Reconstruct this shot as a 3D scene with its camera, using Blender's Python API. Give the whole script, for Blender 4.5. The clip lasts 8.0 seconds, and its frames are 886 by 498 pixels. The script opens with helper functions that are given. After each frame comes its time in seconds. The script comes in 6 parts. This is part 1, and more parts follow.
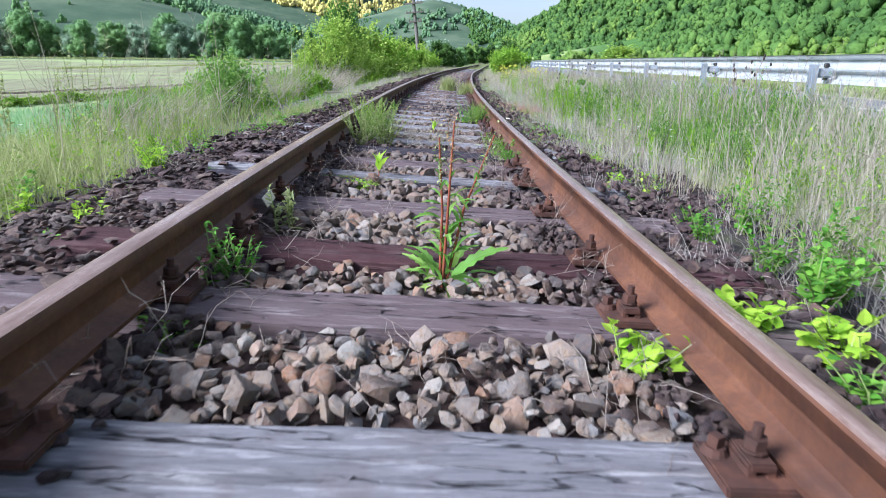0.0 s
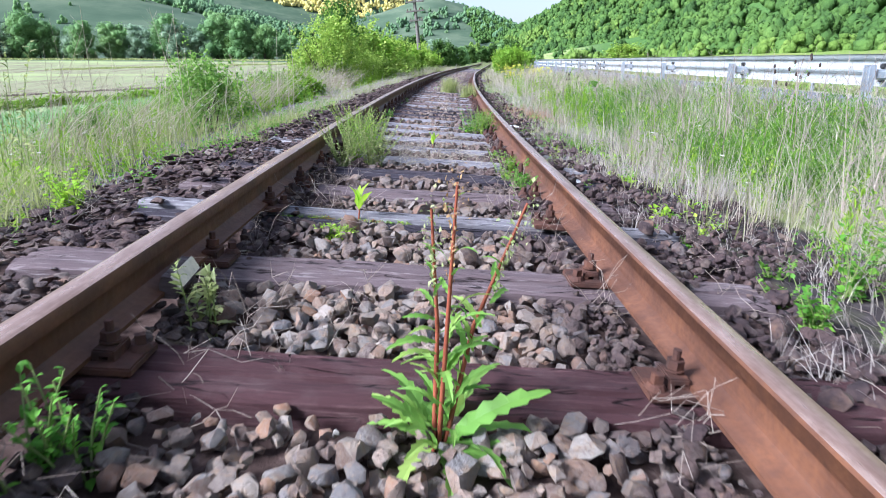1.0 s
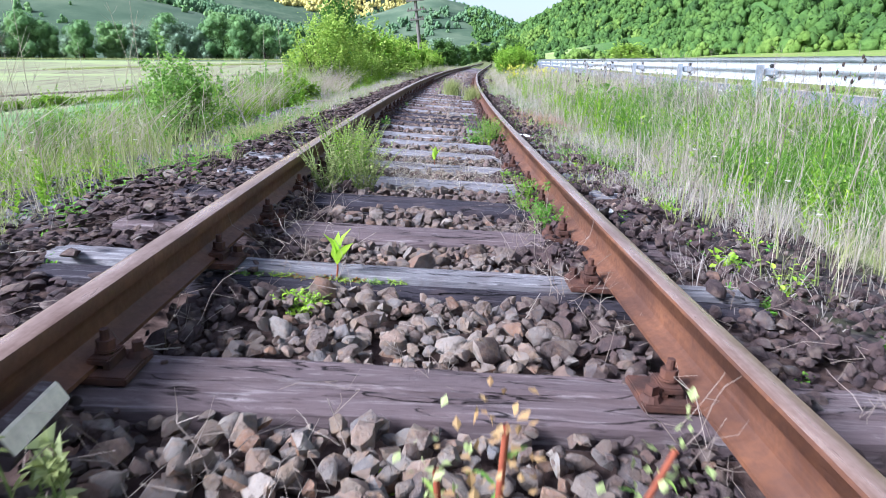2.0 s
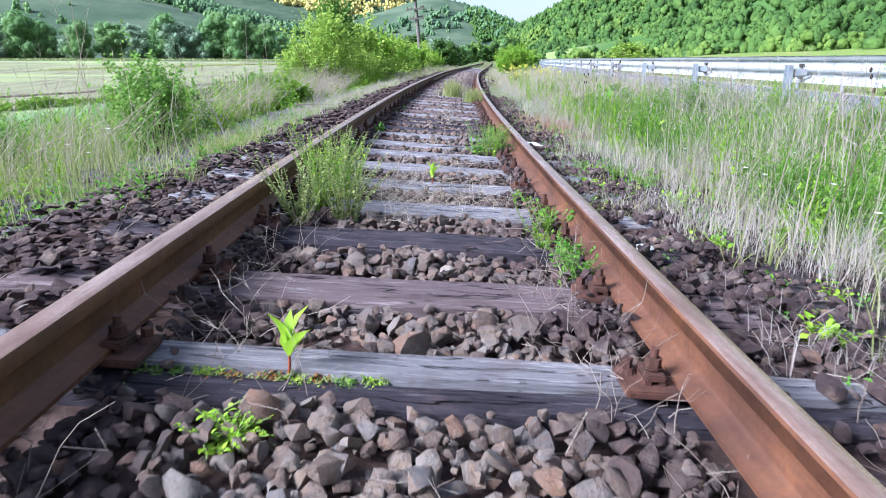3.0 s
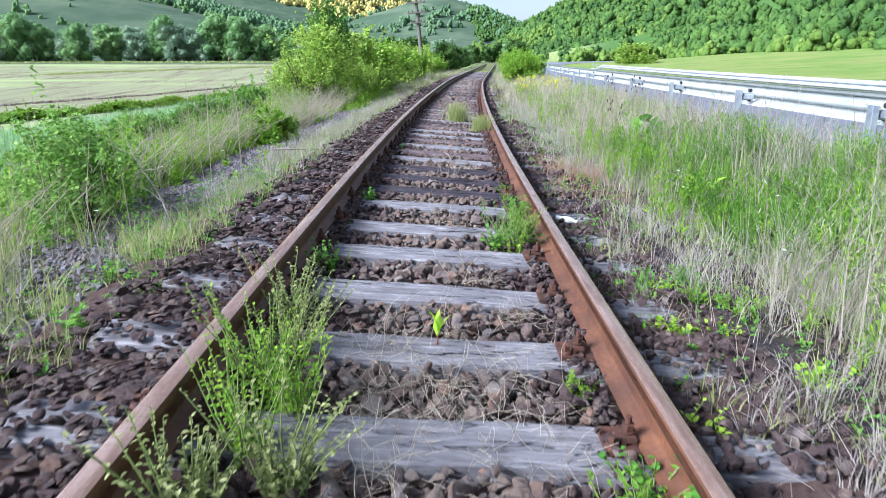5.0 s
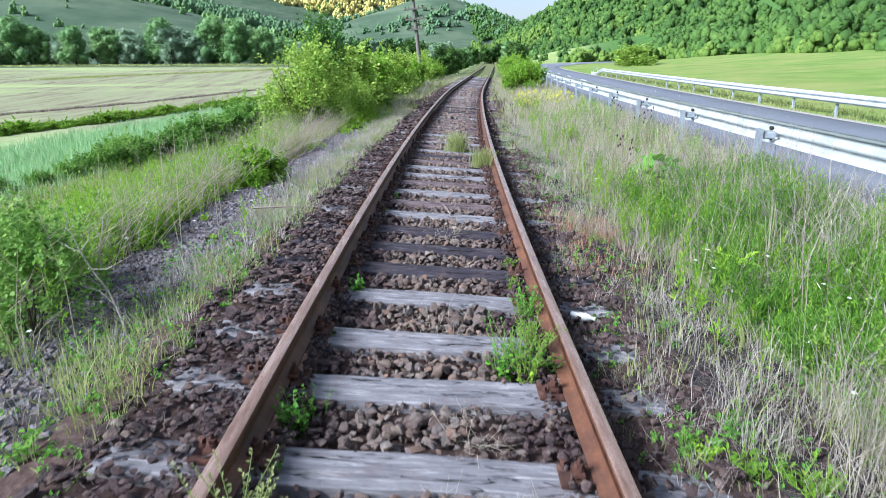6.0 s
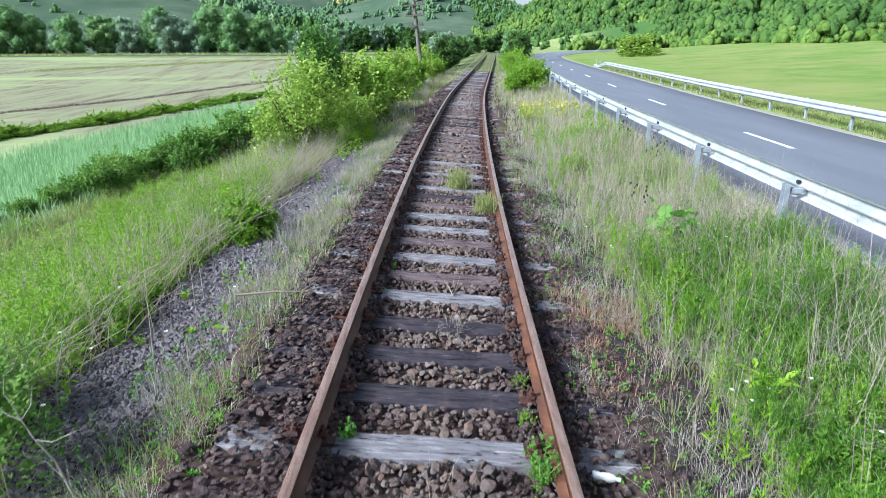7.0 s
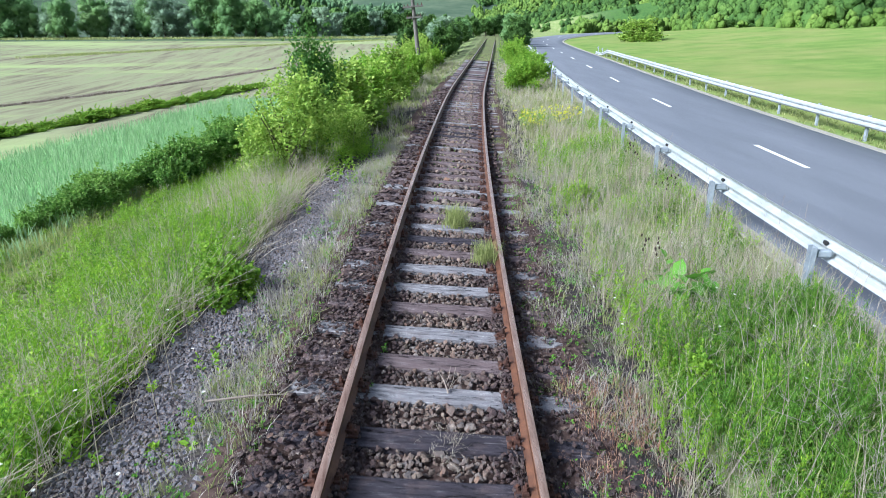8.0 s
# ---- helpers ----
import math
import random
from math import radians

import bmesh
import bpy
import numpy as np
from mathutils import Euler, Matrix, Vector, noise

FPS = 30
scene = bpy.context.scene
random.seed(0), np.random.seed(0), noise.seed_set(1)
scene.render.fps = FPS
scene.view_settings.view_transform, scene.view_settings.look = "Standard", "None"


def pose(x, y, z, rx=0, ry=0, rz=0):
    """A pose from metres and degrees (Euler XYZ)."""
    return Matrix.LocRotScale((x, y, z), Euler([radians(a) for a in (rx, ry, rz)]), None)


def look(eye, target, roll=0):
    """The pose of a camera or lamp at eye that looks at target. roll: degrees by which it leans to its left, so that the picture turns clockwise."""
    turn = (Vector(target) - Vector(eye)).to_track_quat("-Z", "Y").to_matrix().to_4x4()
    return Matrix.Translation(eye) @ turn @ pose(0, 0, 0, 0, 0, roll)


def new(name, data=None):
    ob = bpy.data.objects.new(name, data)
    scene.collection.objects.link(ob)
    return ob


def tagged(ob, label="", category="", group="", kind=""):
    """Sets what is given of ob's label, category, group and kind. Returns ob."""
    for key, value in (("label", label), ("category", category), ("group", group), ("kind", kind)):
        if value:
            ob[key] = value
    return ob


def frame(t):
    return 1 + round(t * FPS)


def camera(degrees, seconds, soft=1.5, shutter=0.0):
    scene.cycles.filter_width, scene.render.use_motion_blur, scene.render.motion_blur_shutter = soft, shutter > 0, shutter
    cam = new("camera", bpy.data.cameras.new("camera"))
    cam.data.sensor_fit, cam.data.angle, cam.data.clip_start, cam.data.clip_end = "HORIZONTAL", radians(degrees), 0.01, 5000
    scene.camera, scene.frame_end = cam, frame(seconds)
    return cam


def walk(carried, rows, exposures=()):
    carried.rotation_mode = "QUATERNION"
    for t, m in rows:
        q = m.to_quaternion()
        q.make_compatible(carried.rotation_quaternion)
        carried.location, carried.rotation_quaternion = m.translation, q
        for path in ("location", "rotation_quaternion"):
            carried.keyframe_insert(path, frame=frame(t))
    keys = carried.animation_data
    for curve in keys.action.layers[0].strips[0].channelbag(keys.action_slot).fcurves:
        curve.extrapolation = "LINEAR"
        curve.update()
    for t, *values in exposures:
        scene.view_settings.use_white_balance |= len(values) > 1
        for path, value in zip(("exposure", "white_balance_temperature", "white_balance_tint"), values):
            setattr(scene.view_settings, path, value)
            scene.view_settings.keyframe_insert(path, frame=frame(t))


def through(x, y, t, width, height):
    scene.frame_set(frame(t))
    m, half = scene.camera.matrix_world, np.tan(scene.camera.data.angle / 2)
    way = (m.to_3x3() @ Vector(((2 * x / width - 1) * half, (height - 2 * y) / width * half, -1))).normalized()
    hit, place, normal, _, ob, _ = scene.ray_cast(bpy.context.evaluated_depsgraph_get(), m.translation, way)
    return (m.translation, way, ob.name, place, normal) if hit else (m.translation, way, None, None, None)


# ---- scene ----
cam = camera(70.17, 8.0, soft=0.9, shutter=0.25)
# seconds, x, y, z, yaw, pitch, lean
ROWS = [
    (0.0, 0.046, 0.139, 0.689, -1.77, -16.57, -0.57),
    (0.5, 0.066, 0.623, 0.700, -1.64, -16.58, -0.33),
    (1.0, 0.087, 1.076, 0.719, -1.52, -16.65, -0.26),
    (1.5, 0.082, 1.477, 0.735, -1.43, -16.68, -0.28),
    (3.0, 0.114, 2.570, 0.748, -1.37, -16.72, -0.14),
    (3.5, 0.107, 2.948, 0.761, -1.23, -16.67, -0.04),
    (4.0, 0.112, 3.350, 0.845, -1.21, -16.67, 0.02),
    (4.5, 0.110, 3.730, 0.983, -1.14, -16.76, 0.03),
    (6.0, 0.143, 4.945, 1.623, -1.20, -16.89, 0.30),
    (6.5, 0.151, 5.350, 1.996, -1.17, -17.34, 0.28),
    (7.0, 0.152, 5.798, 2.381, -1.15, -18.18, 0.26),
    (7.5, 0.182, 6.274, 2.742, -1.20, -19.03, 0.20),
    (8.0, 0.218, 6.728, 3.112, -1.22, -19.87, 0.22),
]
walk(cam, [(t, pose(x, y, z, 90, 0, yaw) @ pose(0, 0, 0, pitch, 0, 0) @ pose(0, 0, 0, 0, 0, -lean)) for t, x, y, z, yaw, pitch, lean in ROWS],
     [(0.0, 1.46, 5300, 14), (0.7, 1.66, 5320, 16), (1.5, 1.72, 5350, 17), (3.0, 1.72, 5250, 17), (5.0, 1.60, 5350, 13), (8.0, 1.34, 5400, 8)])

# ---- light ----
SUN_TURN, SUN_UP = -115.0, 33.0      # degrees: from straight ahead towards the right, above the horizon
world = bpy.data.worlds.new("world")
scene.world = world
world.use_nodes = True
wn = world.node_tree.nodes
sky = wn.new("ShaderNodeTexSky")
sky.sky_type = "NISHITA"
sky.sun_disc = False
sky.sun_elevation, sky.sun_rotation = radians(SUN_UP), radians(SUN_TURN)
sky.air_density, sky.dust_density, sky.ozone_density = 1.0, 2.0, 1.0
wn["Background"].inputs["Strength"].default_value = 0.062
veil = wn.new("ShaderNodeMix")           # a thin, even veil of high cloud over the sky
veil.data_type = "RGBA"
veil.inputs[0].default_value = 0.4
veil.inputs[7].default_value = (5.6, 5.6, 5.6, 1)
world.node_tree.links.new(sky.outputs[0], veil.inputs[6])
world.node_tree.links.new(veil.outputs[2], wn["Background"].inputs["Color"])
lamp = bpy.data.lights.new("sun", "SUN")
lamp.energy, lamp.angle, lamp.color = 5.0, radians(26), (1.0, 0.96, 0.88)
sun = new("sun", lamp)
_a, _e = radians(SUN_TURN), radians(SUN_UP)
sun.matrix_world = look((60 * math.sin(_a), 60 * math.cos(_a), 60 * math.tan(_e)), (0, 0, 0))

rng = np.random.default_rng(7)

# ---- lie of the land ----
K0, K1 = 0.0558, 0.00168


def xc(y):
    """The track's centre line: a bend to the right that eases into a straight."""
    y = np.asarray(y, float)
    a = np.clip(y, -40, 30)
    u = np.clip(y - 30, 0, 10)
    v = np.maximum(y - 40, 0)
    return 0.0021914 * a ** 2 - 1.947e-5 * a ** 3 + 0.0788 * u + 0.0014 * u ** 2 + 0.1068 * v


def slope(y):
    return (xc(np.asarray(y) + 0.05) - xc(np.asarray(y) - 0.05)) / 0.1


def cant(y):
    return K0 + K1 * np.clip(y, 0, 11)


def smooth(a, b, v):
    u = np.clip((np.asarray(v, float) - a) / (b - a), 0, 1)
    return u * u * (3 - 2 * u)


def bend(y):
    """How far the road swings off to the right in the distance."""
    return 20 * (np.maximum(np.asarray(y, float) - 104, 0) / 57) ** 2


SEC_S = np.array([-500, -60, -20, -11, -8, -6.5, -4.5, -3.2, -2.6, -1.75, 1.6, 2.5, 3.6, 4.5, 4.8, 11.3, 11.6, 14, 30, 50, 500])
SEC_Z = np.array([-1.5, -1.5, -1.55, -1.35, -1.2, -1.1, -0.5, -0.22, -0.13, -0.03, -0.18, -0.24, -0.18, -0.06, -0.12, -0.25, -0.19, -0.12, 0.75, 2.3, 2.8])


def waves(x, y, size, seed=0.0):
    a = np.sin(x / size + 1.7 * np.sin(y / size * 0.71 + seed)) + np.sin(y / size * 1.13 + 1.3 * np.sin(x / size * 0.57 + 2 * seed))
    b = np.sin((x + y) / size * 2.3 + seed * 3) * 0.5 + np.sin((x - 0.6 * y) / size * 3.1 + seed) * 0.4
    return (a + b) / 2.9


FAR_X = np.array([-300, -135, -88, -43, -10, 10, 39, 65, 91, 119, 170, 230])       # the grassy hill that closes the valley
FAR_Z = np.array([4, 27, 38, 51, 61, 63, 57, 48, 37, 27, 12, 0])
RIDGE_X = np.array([-700, -330, -245, -166, -118, -92, -71, -53, -20])           # the wooded ridge on the left
RIDGE_Z = np.array([110, 60, 43, 31, 24, 16, 9, 5, 0])


def hills(x, y):
    right = np.clip((x - 62 + 26 * smooth(200, 340, y) - 4 * waves(x, y, 25)) * 0.62, 0, 95) * (1 - smooth(430, 640, y)) * smooth(-300, -60, y)
    far = np.interp(x, FAR_X, FAR_Z) * np.exp(-((y - 760) / 190.0) ** 2)
    left = np.clip(8 + (-x - 50) * 0.23, 0, 85) * smooth(150, 300, y + 0.15 * x)
    wood = np.interp(x, RIDGE_X, RIDGE_Z) * smooth(290, 400, y)
    u = -0.906 * x - 0.42 * y
    ridge = 195 * smooth(50, 420, u) * (1 - smooth(20, 140, y))      # added ridge out of view behind, its height set to shade the valley floor
    back = np.maximum(60 * smooth(-120, -420, y), ridge)
    west = 70 * smooth(-220, -460, x)
    return np.maximum.reduce([right, far, left, wood, back, west]) * (1 + 0.06 * waves(x, y, 40, 1.0)) + 175 * np.exp(-((x + 220) / 260.0) ** 2 - ((y - 1250) / 240.0) ** 2)


def gz(x, y):
    """Height of the ground."""
    x, y = np.asarray(x, float), np.asarray(y, float)
    s = (x - xc(y) - np.where(x > xc(y) + 3, bend(y), 0)) / np.sqrt(1 + slope(y) ** 2)
    z = np.interp(s, SEC_S, SEC_Z)
    bed = -0.075 - s * cant(y) + 0.065 * smooth(0.95, 1.15, s) * smooth(3, 6, y) + 0.05 * smooth(-1.1, -1.3, s) * smooth(5, 8, y)
    w = smooth(1.85, 1.5, np.abs(s))
    z = z * (1 - w) + bed * w
    z += 2.1 * smooth(45, 125, y) * smooth(-6, -14, s) + 0.5 * smooth(80, 170, y) * smooth(-14, -6, s)
    rough = smooth(1.7, 2.4, np.abs(s)) * (1 - smooth(4.4, 4.7, s) * (1 - smooth(11.3, 11.8, s)))
    z += rough * (0.035 * waves(x, y, 0.55) + 0.05 * waves(x, y, 1.7, 2.0))
    return z + hills(x, y)


def on_track(y, s, h=0.0):
    """World place at y along the line, s to its right, h above the plane of the sleepers' tops."""
    y, s = np.asarray(y, float), np.asarray(s, float)
    m = slope(y)
    n = np.sqrt(1 + m * m)
    return np.stack(np.broadcast_arrays(xc(y) + s / n, y - s * m / n, h - s * cant(y)), -1)


def off_track(x, y):
    return (np.asarray(x) - xc(y)) / np.sqrt(1 + slope(y) ** 2)


def track_pose(y, s=0.0, h=0.0):
    p = on_track(y, s, h)
    return Matrix.Translation(p) @ Matrix.Rotation(-math.atan(slope(y)), 4, "Z") @ Matrix.Rotation(math.atan(cant(y)), 4, "Y")


# ---- mesh helpers ----
def mesh_of(name, v, f, mat=None, soft=False):
    """A mesh from arrays of places and of faces (triangles or quads of one kind)."""
    v, f = np.asarray(v, np.float32), np.asarray(f, np.int32)
    me = bpy.data.meshes.new(name)
    me.vertices.add(len(v))
    me.vertices.foreach_set("co", v.ravel())
    k = f.shape[1]
    me.loops.add(f.size)
    me.loops.foreach_set("vertex_index", f.ravel())
    me.polygons.add(len(f))
    me.polygons.foreach_set("loop_start", np.arange(0, f.size, k, dtype=np.int32))
    me.polygons.foreach_set("loop_total", np.full(len(f), k, np.int32))
    me.polygons.foreach_set("use_smooth", np.full(len(f), soft, bool))
    me.update(calc_edges=True)
    if mat:
        me.materials.append(mat)
    return me


def join(pieces):
    vs, fs, n = [], [], 0
    for v, f in pieces:
        vs.append(v)
        fs.append(np.asarray(f) + n)
        n += len(v)
    return np.concatenate(vs), np.concatenate(fs)


def spread(v, f, turns, places):
    """Copies of one small mesh, turned and scaled by 3x3 matrices and set at places."""
    v, f = np.asarray(v, float), np.asarray(f)
    out = np.einsum("nij,kj->nki", turns, v) + places[:, None, :]
    return out.reshape(-1, 3), (f[None] + (np.arange(len(places)) * len(v))[:, None, None]).reshape(-1, f.shape[1])


def turns_of(yaw, tip, roll, size):
    """3x3 matrices: yaw about z, after a tip about x and a roll about y; size (n,) or (n, 3)."""
    yaw, tip, roll = np.broadcast_arrays(yaw, tip, roll)
    c, s = np.cos, np.sin
    o, l = np.zeros(len(yaw)), np.ones(len(yaw))
    rz = np.array([[c(yaw), -s(yaw), o], [s(yaw), c(yaw), o], [o, o, l]]).transpose(2, 0, 1)
    rx = np.array([[l, o, o], [o, c(tip), -s(tip)], [o, s(tip), c(tip)]]).transpose(2, 0, 1)
    ry = np.array([[c(roll), o, s(roll)], [o, l, o], [-s(roll), o, c(roll)]]).transpose(2, 0, 1)
    m = rz @ rx @ ry
    size = np.asarray(size, float)
    if size.ndim == 1:
        size = np.repeat(size[:, None], 3, 1)
    return m * size[:, None, :]


def part(name, data, parent, label="", m=None, kind=""):
    """One mesh object under a thing or a part."""
    ob = new(name, data)
    ob.parent = parent
    if m is not None:
        ob.matrix_basis = m
    return tagged(ob, label=label, kind=kind)


def thing(name, label, category, m=None, group="", kind="", data=None):
    ob = new(name, data)
    if m is not None:
        ob.matrix_basis = m
    return tagged(ob, label, category, group, kind)


def box(sx, sy, sz, bevel=0.0, at=(0, 0, 0), segments=2):
    bm = bmesh.new()
    bmesh.ops.create_cube(bm, size=1, matrix=Matrix.Translation(at) @ Matrix.Diagonal((sx, sy, sz, 1)))
    if bevel:
        bmesh.ops.bevel(bm, geom=bm.edges[:], offset=bevel, segments=segments, affect="EDGES")
    return bm


def finish(bm, name, mat, soft=False):
    me = bpy.data.meshes.new(name)
    bmesh.ops.recalc_face_normals(bm, faces=bm.faces[:])
    for f in bm.faces:
        f.smooth = soft
    bm.to_mesh(me)
    bm.free()
    me.materials.append(mat)
    return me


def tube(points, radii, sides=6):
    """A tapered tube along points: vertices and quads."""
    p = np.asarray(points, float)
    r = np.broadcast_to(radii, len(p))
    d = np.gradient(p, axis=0)
    d /= np.linalg.norm(d, axis=1)[:, None] + 1e-9
    ref = np.where(np.abs(d[:, 2:3]) > 0.9, [[1.0, 0, 0]], [[0, 0, 1.0]])
    a = np.cross(d, ref)
    a /= np.linalg.norm(a, axis=1)[:, None] + 1e-9
    b = np.cross(d, a)
    t = np.linspace(0, 2 * np.pi, sides, endpoint=False)
    v = p[:, None] + r[:, None, None] * (np.cos(t)[None, :, None] * a[:, None] + np.sin(t)[None, :, None] * b[:, None])
    i, j = np.meshgrid(np.arange(len(p) - 1), np.arange(sides), indexing="ij")
    k = (j + 1) % sides
    f = np.stack([i * sides + j, i * sides + k, (i + 1) * sides + k, (i + 1) * sides + j], -1).reshape(-1, 4)
    return v.reshape(-1, 3), f


def sweep(profile, path, closed=True):
    """A profile of (right, up) swept along frames (place, right, up): vertices and quads."""
    place, right, up = path
    pr = np.asarray(profile, float)
    v = place[:, None] + pr[None, :, :1] * right[:, None] + pr[None, :, 1:] * up[:, None]
    n, k = len(place), len(pr)
    i, j = np.meshgrid(np.arange(n - 1), np.arange(k if closed else k - 1), indexing="ij")
    q = (j + 1) % k
    f = np.stack([i * k + j, (i + 1) * k + j, (i + 1) * k + q, i * k + q], -1).reshape(-1, 4)
    return v.reshape(-1, 3), f


# ---- materials ----
class Nodes:
    """Short hand for building a node material."""

    def __init__(self, name):
        self.mat = bpy.data.materials.new(name)
        self.mat.use_nodes = True
        self.t = self.mat.node_tree
        self.out = self.t.nodes["Material Output"]
        self.bsdf = self.t.nodes["Principled BSDF"]

    def add(self, kind, **inputs):
        n = self.t.nodes.new(kind)
        for k, v in inputs.items():
            self.put(n.inputs[k.replace("_", " ")], v)
        return n

    def put(self, socket, v):
        if isinstance(v, bpy.types.NodeSocket):
            self.t.links.new(v, socket)
        elif isinstance(v, (tuple, list)) and len(v) == 3 and socket.type == "RGBA":
            socket.default_value = (*v, 1)
        else:
            socket.default_value = v

    def where(self, scale=(1, 1, 1), object_space=False):
        g = self.add("ShaderNodeTexCoord").outputs["Object"] if object_space else self.add("ShaderNodeNewGeometry").outputs["Position"]
        return self.add("ShaderNodeMapping", Vector=g, Scale=scale).outputs[0]

    def noise(self, scale, detail=4.0, rough=0.6, at=None, warp=0.0):
        return self.add("ShaderNodeTexNoise", Vector=at or self.where(), Scale=scale, Detail=detail, Roughness=rough, Distortion=warp).outputs["Fac"]

    def ramp(self, fac, *stops):
        n = self.add("ShaderNodeValToRGB", Fac=fac)
        e = n.color_ramp.elements
        while len(e) < len(stops):
            e.new(0.5)
        for el, (p, c) in zip(e, stops):
            el.position, el.color = p, (*c, 1)
        return n.outputs["Color"]

    def grey(self, fac, a, b, low=0.0, high=1.0):
        return self.add("ShaderNodeMapRange", Value=fac, From_Min=a, From_Max=b, To_Min=low, To_Max=high).outputs[0]

    def mix(self, fac, a, b, blend="MIX"):
        n = self.t.nodes.new("ShaderNodeMix")
        n.data_type, n.blend_type = "RGBA", blend
        self.put(n.inputs[0], fac)
        self.put(n.inputs[6], a)
        self.put(n.inputs[7], b)
        return n.outputs[2]

    def math(self, op, a, b=0.0):
        n = self.t.nodes.new("ShaderNodeMath")
        n.operation = op
        self.put(n.inputs[0], a)
        self.put(n.inputs[1], b)
        return n.outputs[0]

    def island(self):
        return self.add("ShaderNodeNewGeometry").outputs["Random Per Island"]

    def each(self):
        return self.add("ShaderNodeObjectInfo").outputs["Random"]

    def attr(self, name):
        n = self.add("ShaderNodeAttribute")
        n.attribute_name = name
        return n.outputs["Fac"]

    def done(self, colour, rough=0.8, metal=0.0, bump=None, depth=0.01, strength=0.5, spec=0.3):
        self.put(self.bsdf.inputs["Base Color"], colour)
        self.put(self.bsdf.inputs["Roughness"], rough)
        self.put(self.bsdf.inputs["Metallic"], metal)
        self.put(self.bsdf.inputs["Specular IOR Level"], spec)
        if bump is not None:
            b = self.add("ShaderNodeBump", Height=bump, Distance=depth, Strength=strength)
            self.put(self.bsdf.inputs["Normal"], b.outputs[0])
        return self.mat

    def leafy(self, colour, through=0.35, rough=0.5):
        """A thin leaf: light also comes through it."""
        self.done(colour, rough, spec=0.25)
        tr = self.add("ShaderNodeBsdfTranslucent", Color=colour)
        m = self.add("ShaderNodeMixShader", Fac=through)
        self.put(m.inputs[1], self.bsdf.outputs[0])
        self.put(m.inputs[2], tr.outputs[0])
        self.put(self.out.inputs["Surface"], m.outputs[0])
        return self.mat


def leaf_material(name, stops, patch=0.6, through=0.35, rough=0.55):
    n = Nodes(name)
    pick = n.math("ADD", n.math("MULTIPLY", n.island(), 0.65), n.math("MULTIPLY", n.grey(n.noise(patch, 3), 0.3, 0.7), 0.35))
    return n.leafy(n.ramp(pick, *stops), through, rough)


def crown_material(name, stops, patch=0.12, through=0.2):
    """Foliage of a far crown: tones by patch and by clump, broken up by leaf-sized mottling and relief."""
    n = Nodes(name)
    fine, mid = n.noise(4.5, 3, 0.7), n.noise(1.3, 3, 0.65)
    pick = n.math("ADD", n.math("MULTIPLY", n.island(), 0.22), n.math("MULTIPLY", n.grey(n.noise(patch, 3), 0.32, 0.66), 0.5))
    pick = n.math("ADD", pick, n.math("MULTIPLY", n.grey(fine, 0.3, 0.7), 0.28))
    n.leafy(n.ramp(pick, *stops), through, 0.7)
    h = n.math("ADD", n.math("MULTIPLY", mid, 0.6), n.math("MULTIPLY", fine, 0.4))
    n.put(n.bsdf.inputs["Normal"], n.add("ShaderNodeBump", Height=h, Distance=1.2, Strength=0.6).outputs[0])
    return n.mat


def stone_material(name, stops, rusty, single=False):
    n = Nodes(name)
    base = n.ramp(n.each() if single else n.island(), *stops)
    base = n.mix(n.grey(n.noise(75, 6, 0.7), 0.38, 0.68, 0, 0.55), base, (0.33, 0.29, 0.26))
    base = n.mix(n.grey(n.noise(38, 4, 0.7), 0.5, 0.66, 0, 0.5), base, (0.36, 0.23, 0.13))
    base = n.mix(n.grey(n.noise(25, 3, warp=1.0), 0.52, 0.72, 0, 0.55), base, (0.15, 0.095, 0.08))
    stain = n.math("MULTIPLY", n.attr("rust"), n.grey(n.noise(9, 3), 0.2, 0.5)) if rusty else 0.0
    base = n.mix(stain, base, n.ramp(n.noise(13, 4, 0.7), (0.35, (0.036, 0.026, 0.029)), (0.5, (0.066, 0.045, 0.046)), (0.68, (0.108, 0.070, 0.064))))
    return n.done(base, 0.85, bump=n.noise(42, 7, 0.72), depth=0.028, strength=0.9, spec=0.25)


STONES = ((0.0, (0.085, 0.064, 0.062)), (0.16, (0.165, 0.108, 0.085)), (0.32, (0.225, 0.192, 0.172)), (0.48, (0.285, 0.213, 0.155)),
          (0.62, (0.16, 0.163, 0.178)), (0.74, (0.31, 0.268, 0.232)), (0.85, (0.31, 0.155, 0.085)), (0.95, (0.43, 0.40, 0.365)), (1.0, (0.115, 0.083, 0.085)))
mat_stone = stone_material("ballast_stone", STONES, True)
mat_stone_each = stone_material("ballast_stone_near", STONES, False, True)
mat_chip = stone_material("grey_chippings", ((0.0, (0.055, 0.060, 0.082)), (0.5, (0.105, 0.110, 0.145)), (1.0, (0.19, 0.195, 0.24))), False)


def rail_material():
    n = Nodes("rusty_rail")
    big, fine = n.noise(3.5, 5, 0.65), n.noise(45, 5, 0.7)
    c = n.ramp(big, (0.25, (0.042, 0.018, 0.012)), (0.5, (0.100, 0.040, 0.020)), (0.75, (0.185, 0.076, 0.034)))
    c = n.mix(n.grey(fine, 0.4, 0.75, 0, 0.6), c, (0.055, 0.026, 0.021))
    streak = n.noise(1.0, 4, 0.6, at=n.where((5, 1.2, 60)))
    c = n.mix(n.grey(streak, 0.5, 0.8, 0, 0.3), c, (0.20, 0.10, 0.065))
    return n.done(c, n.grey(fine, 0.2, 0.8, 0.5, 0.78), 0.0, bump=fine, depth=0.003, strength=0.4, spec=0.45)


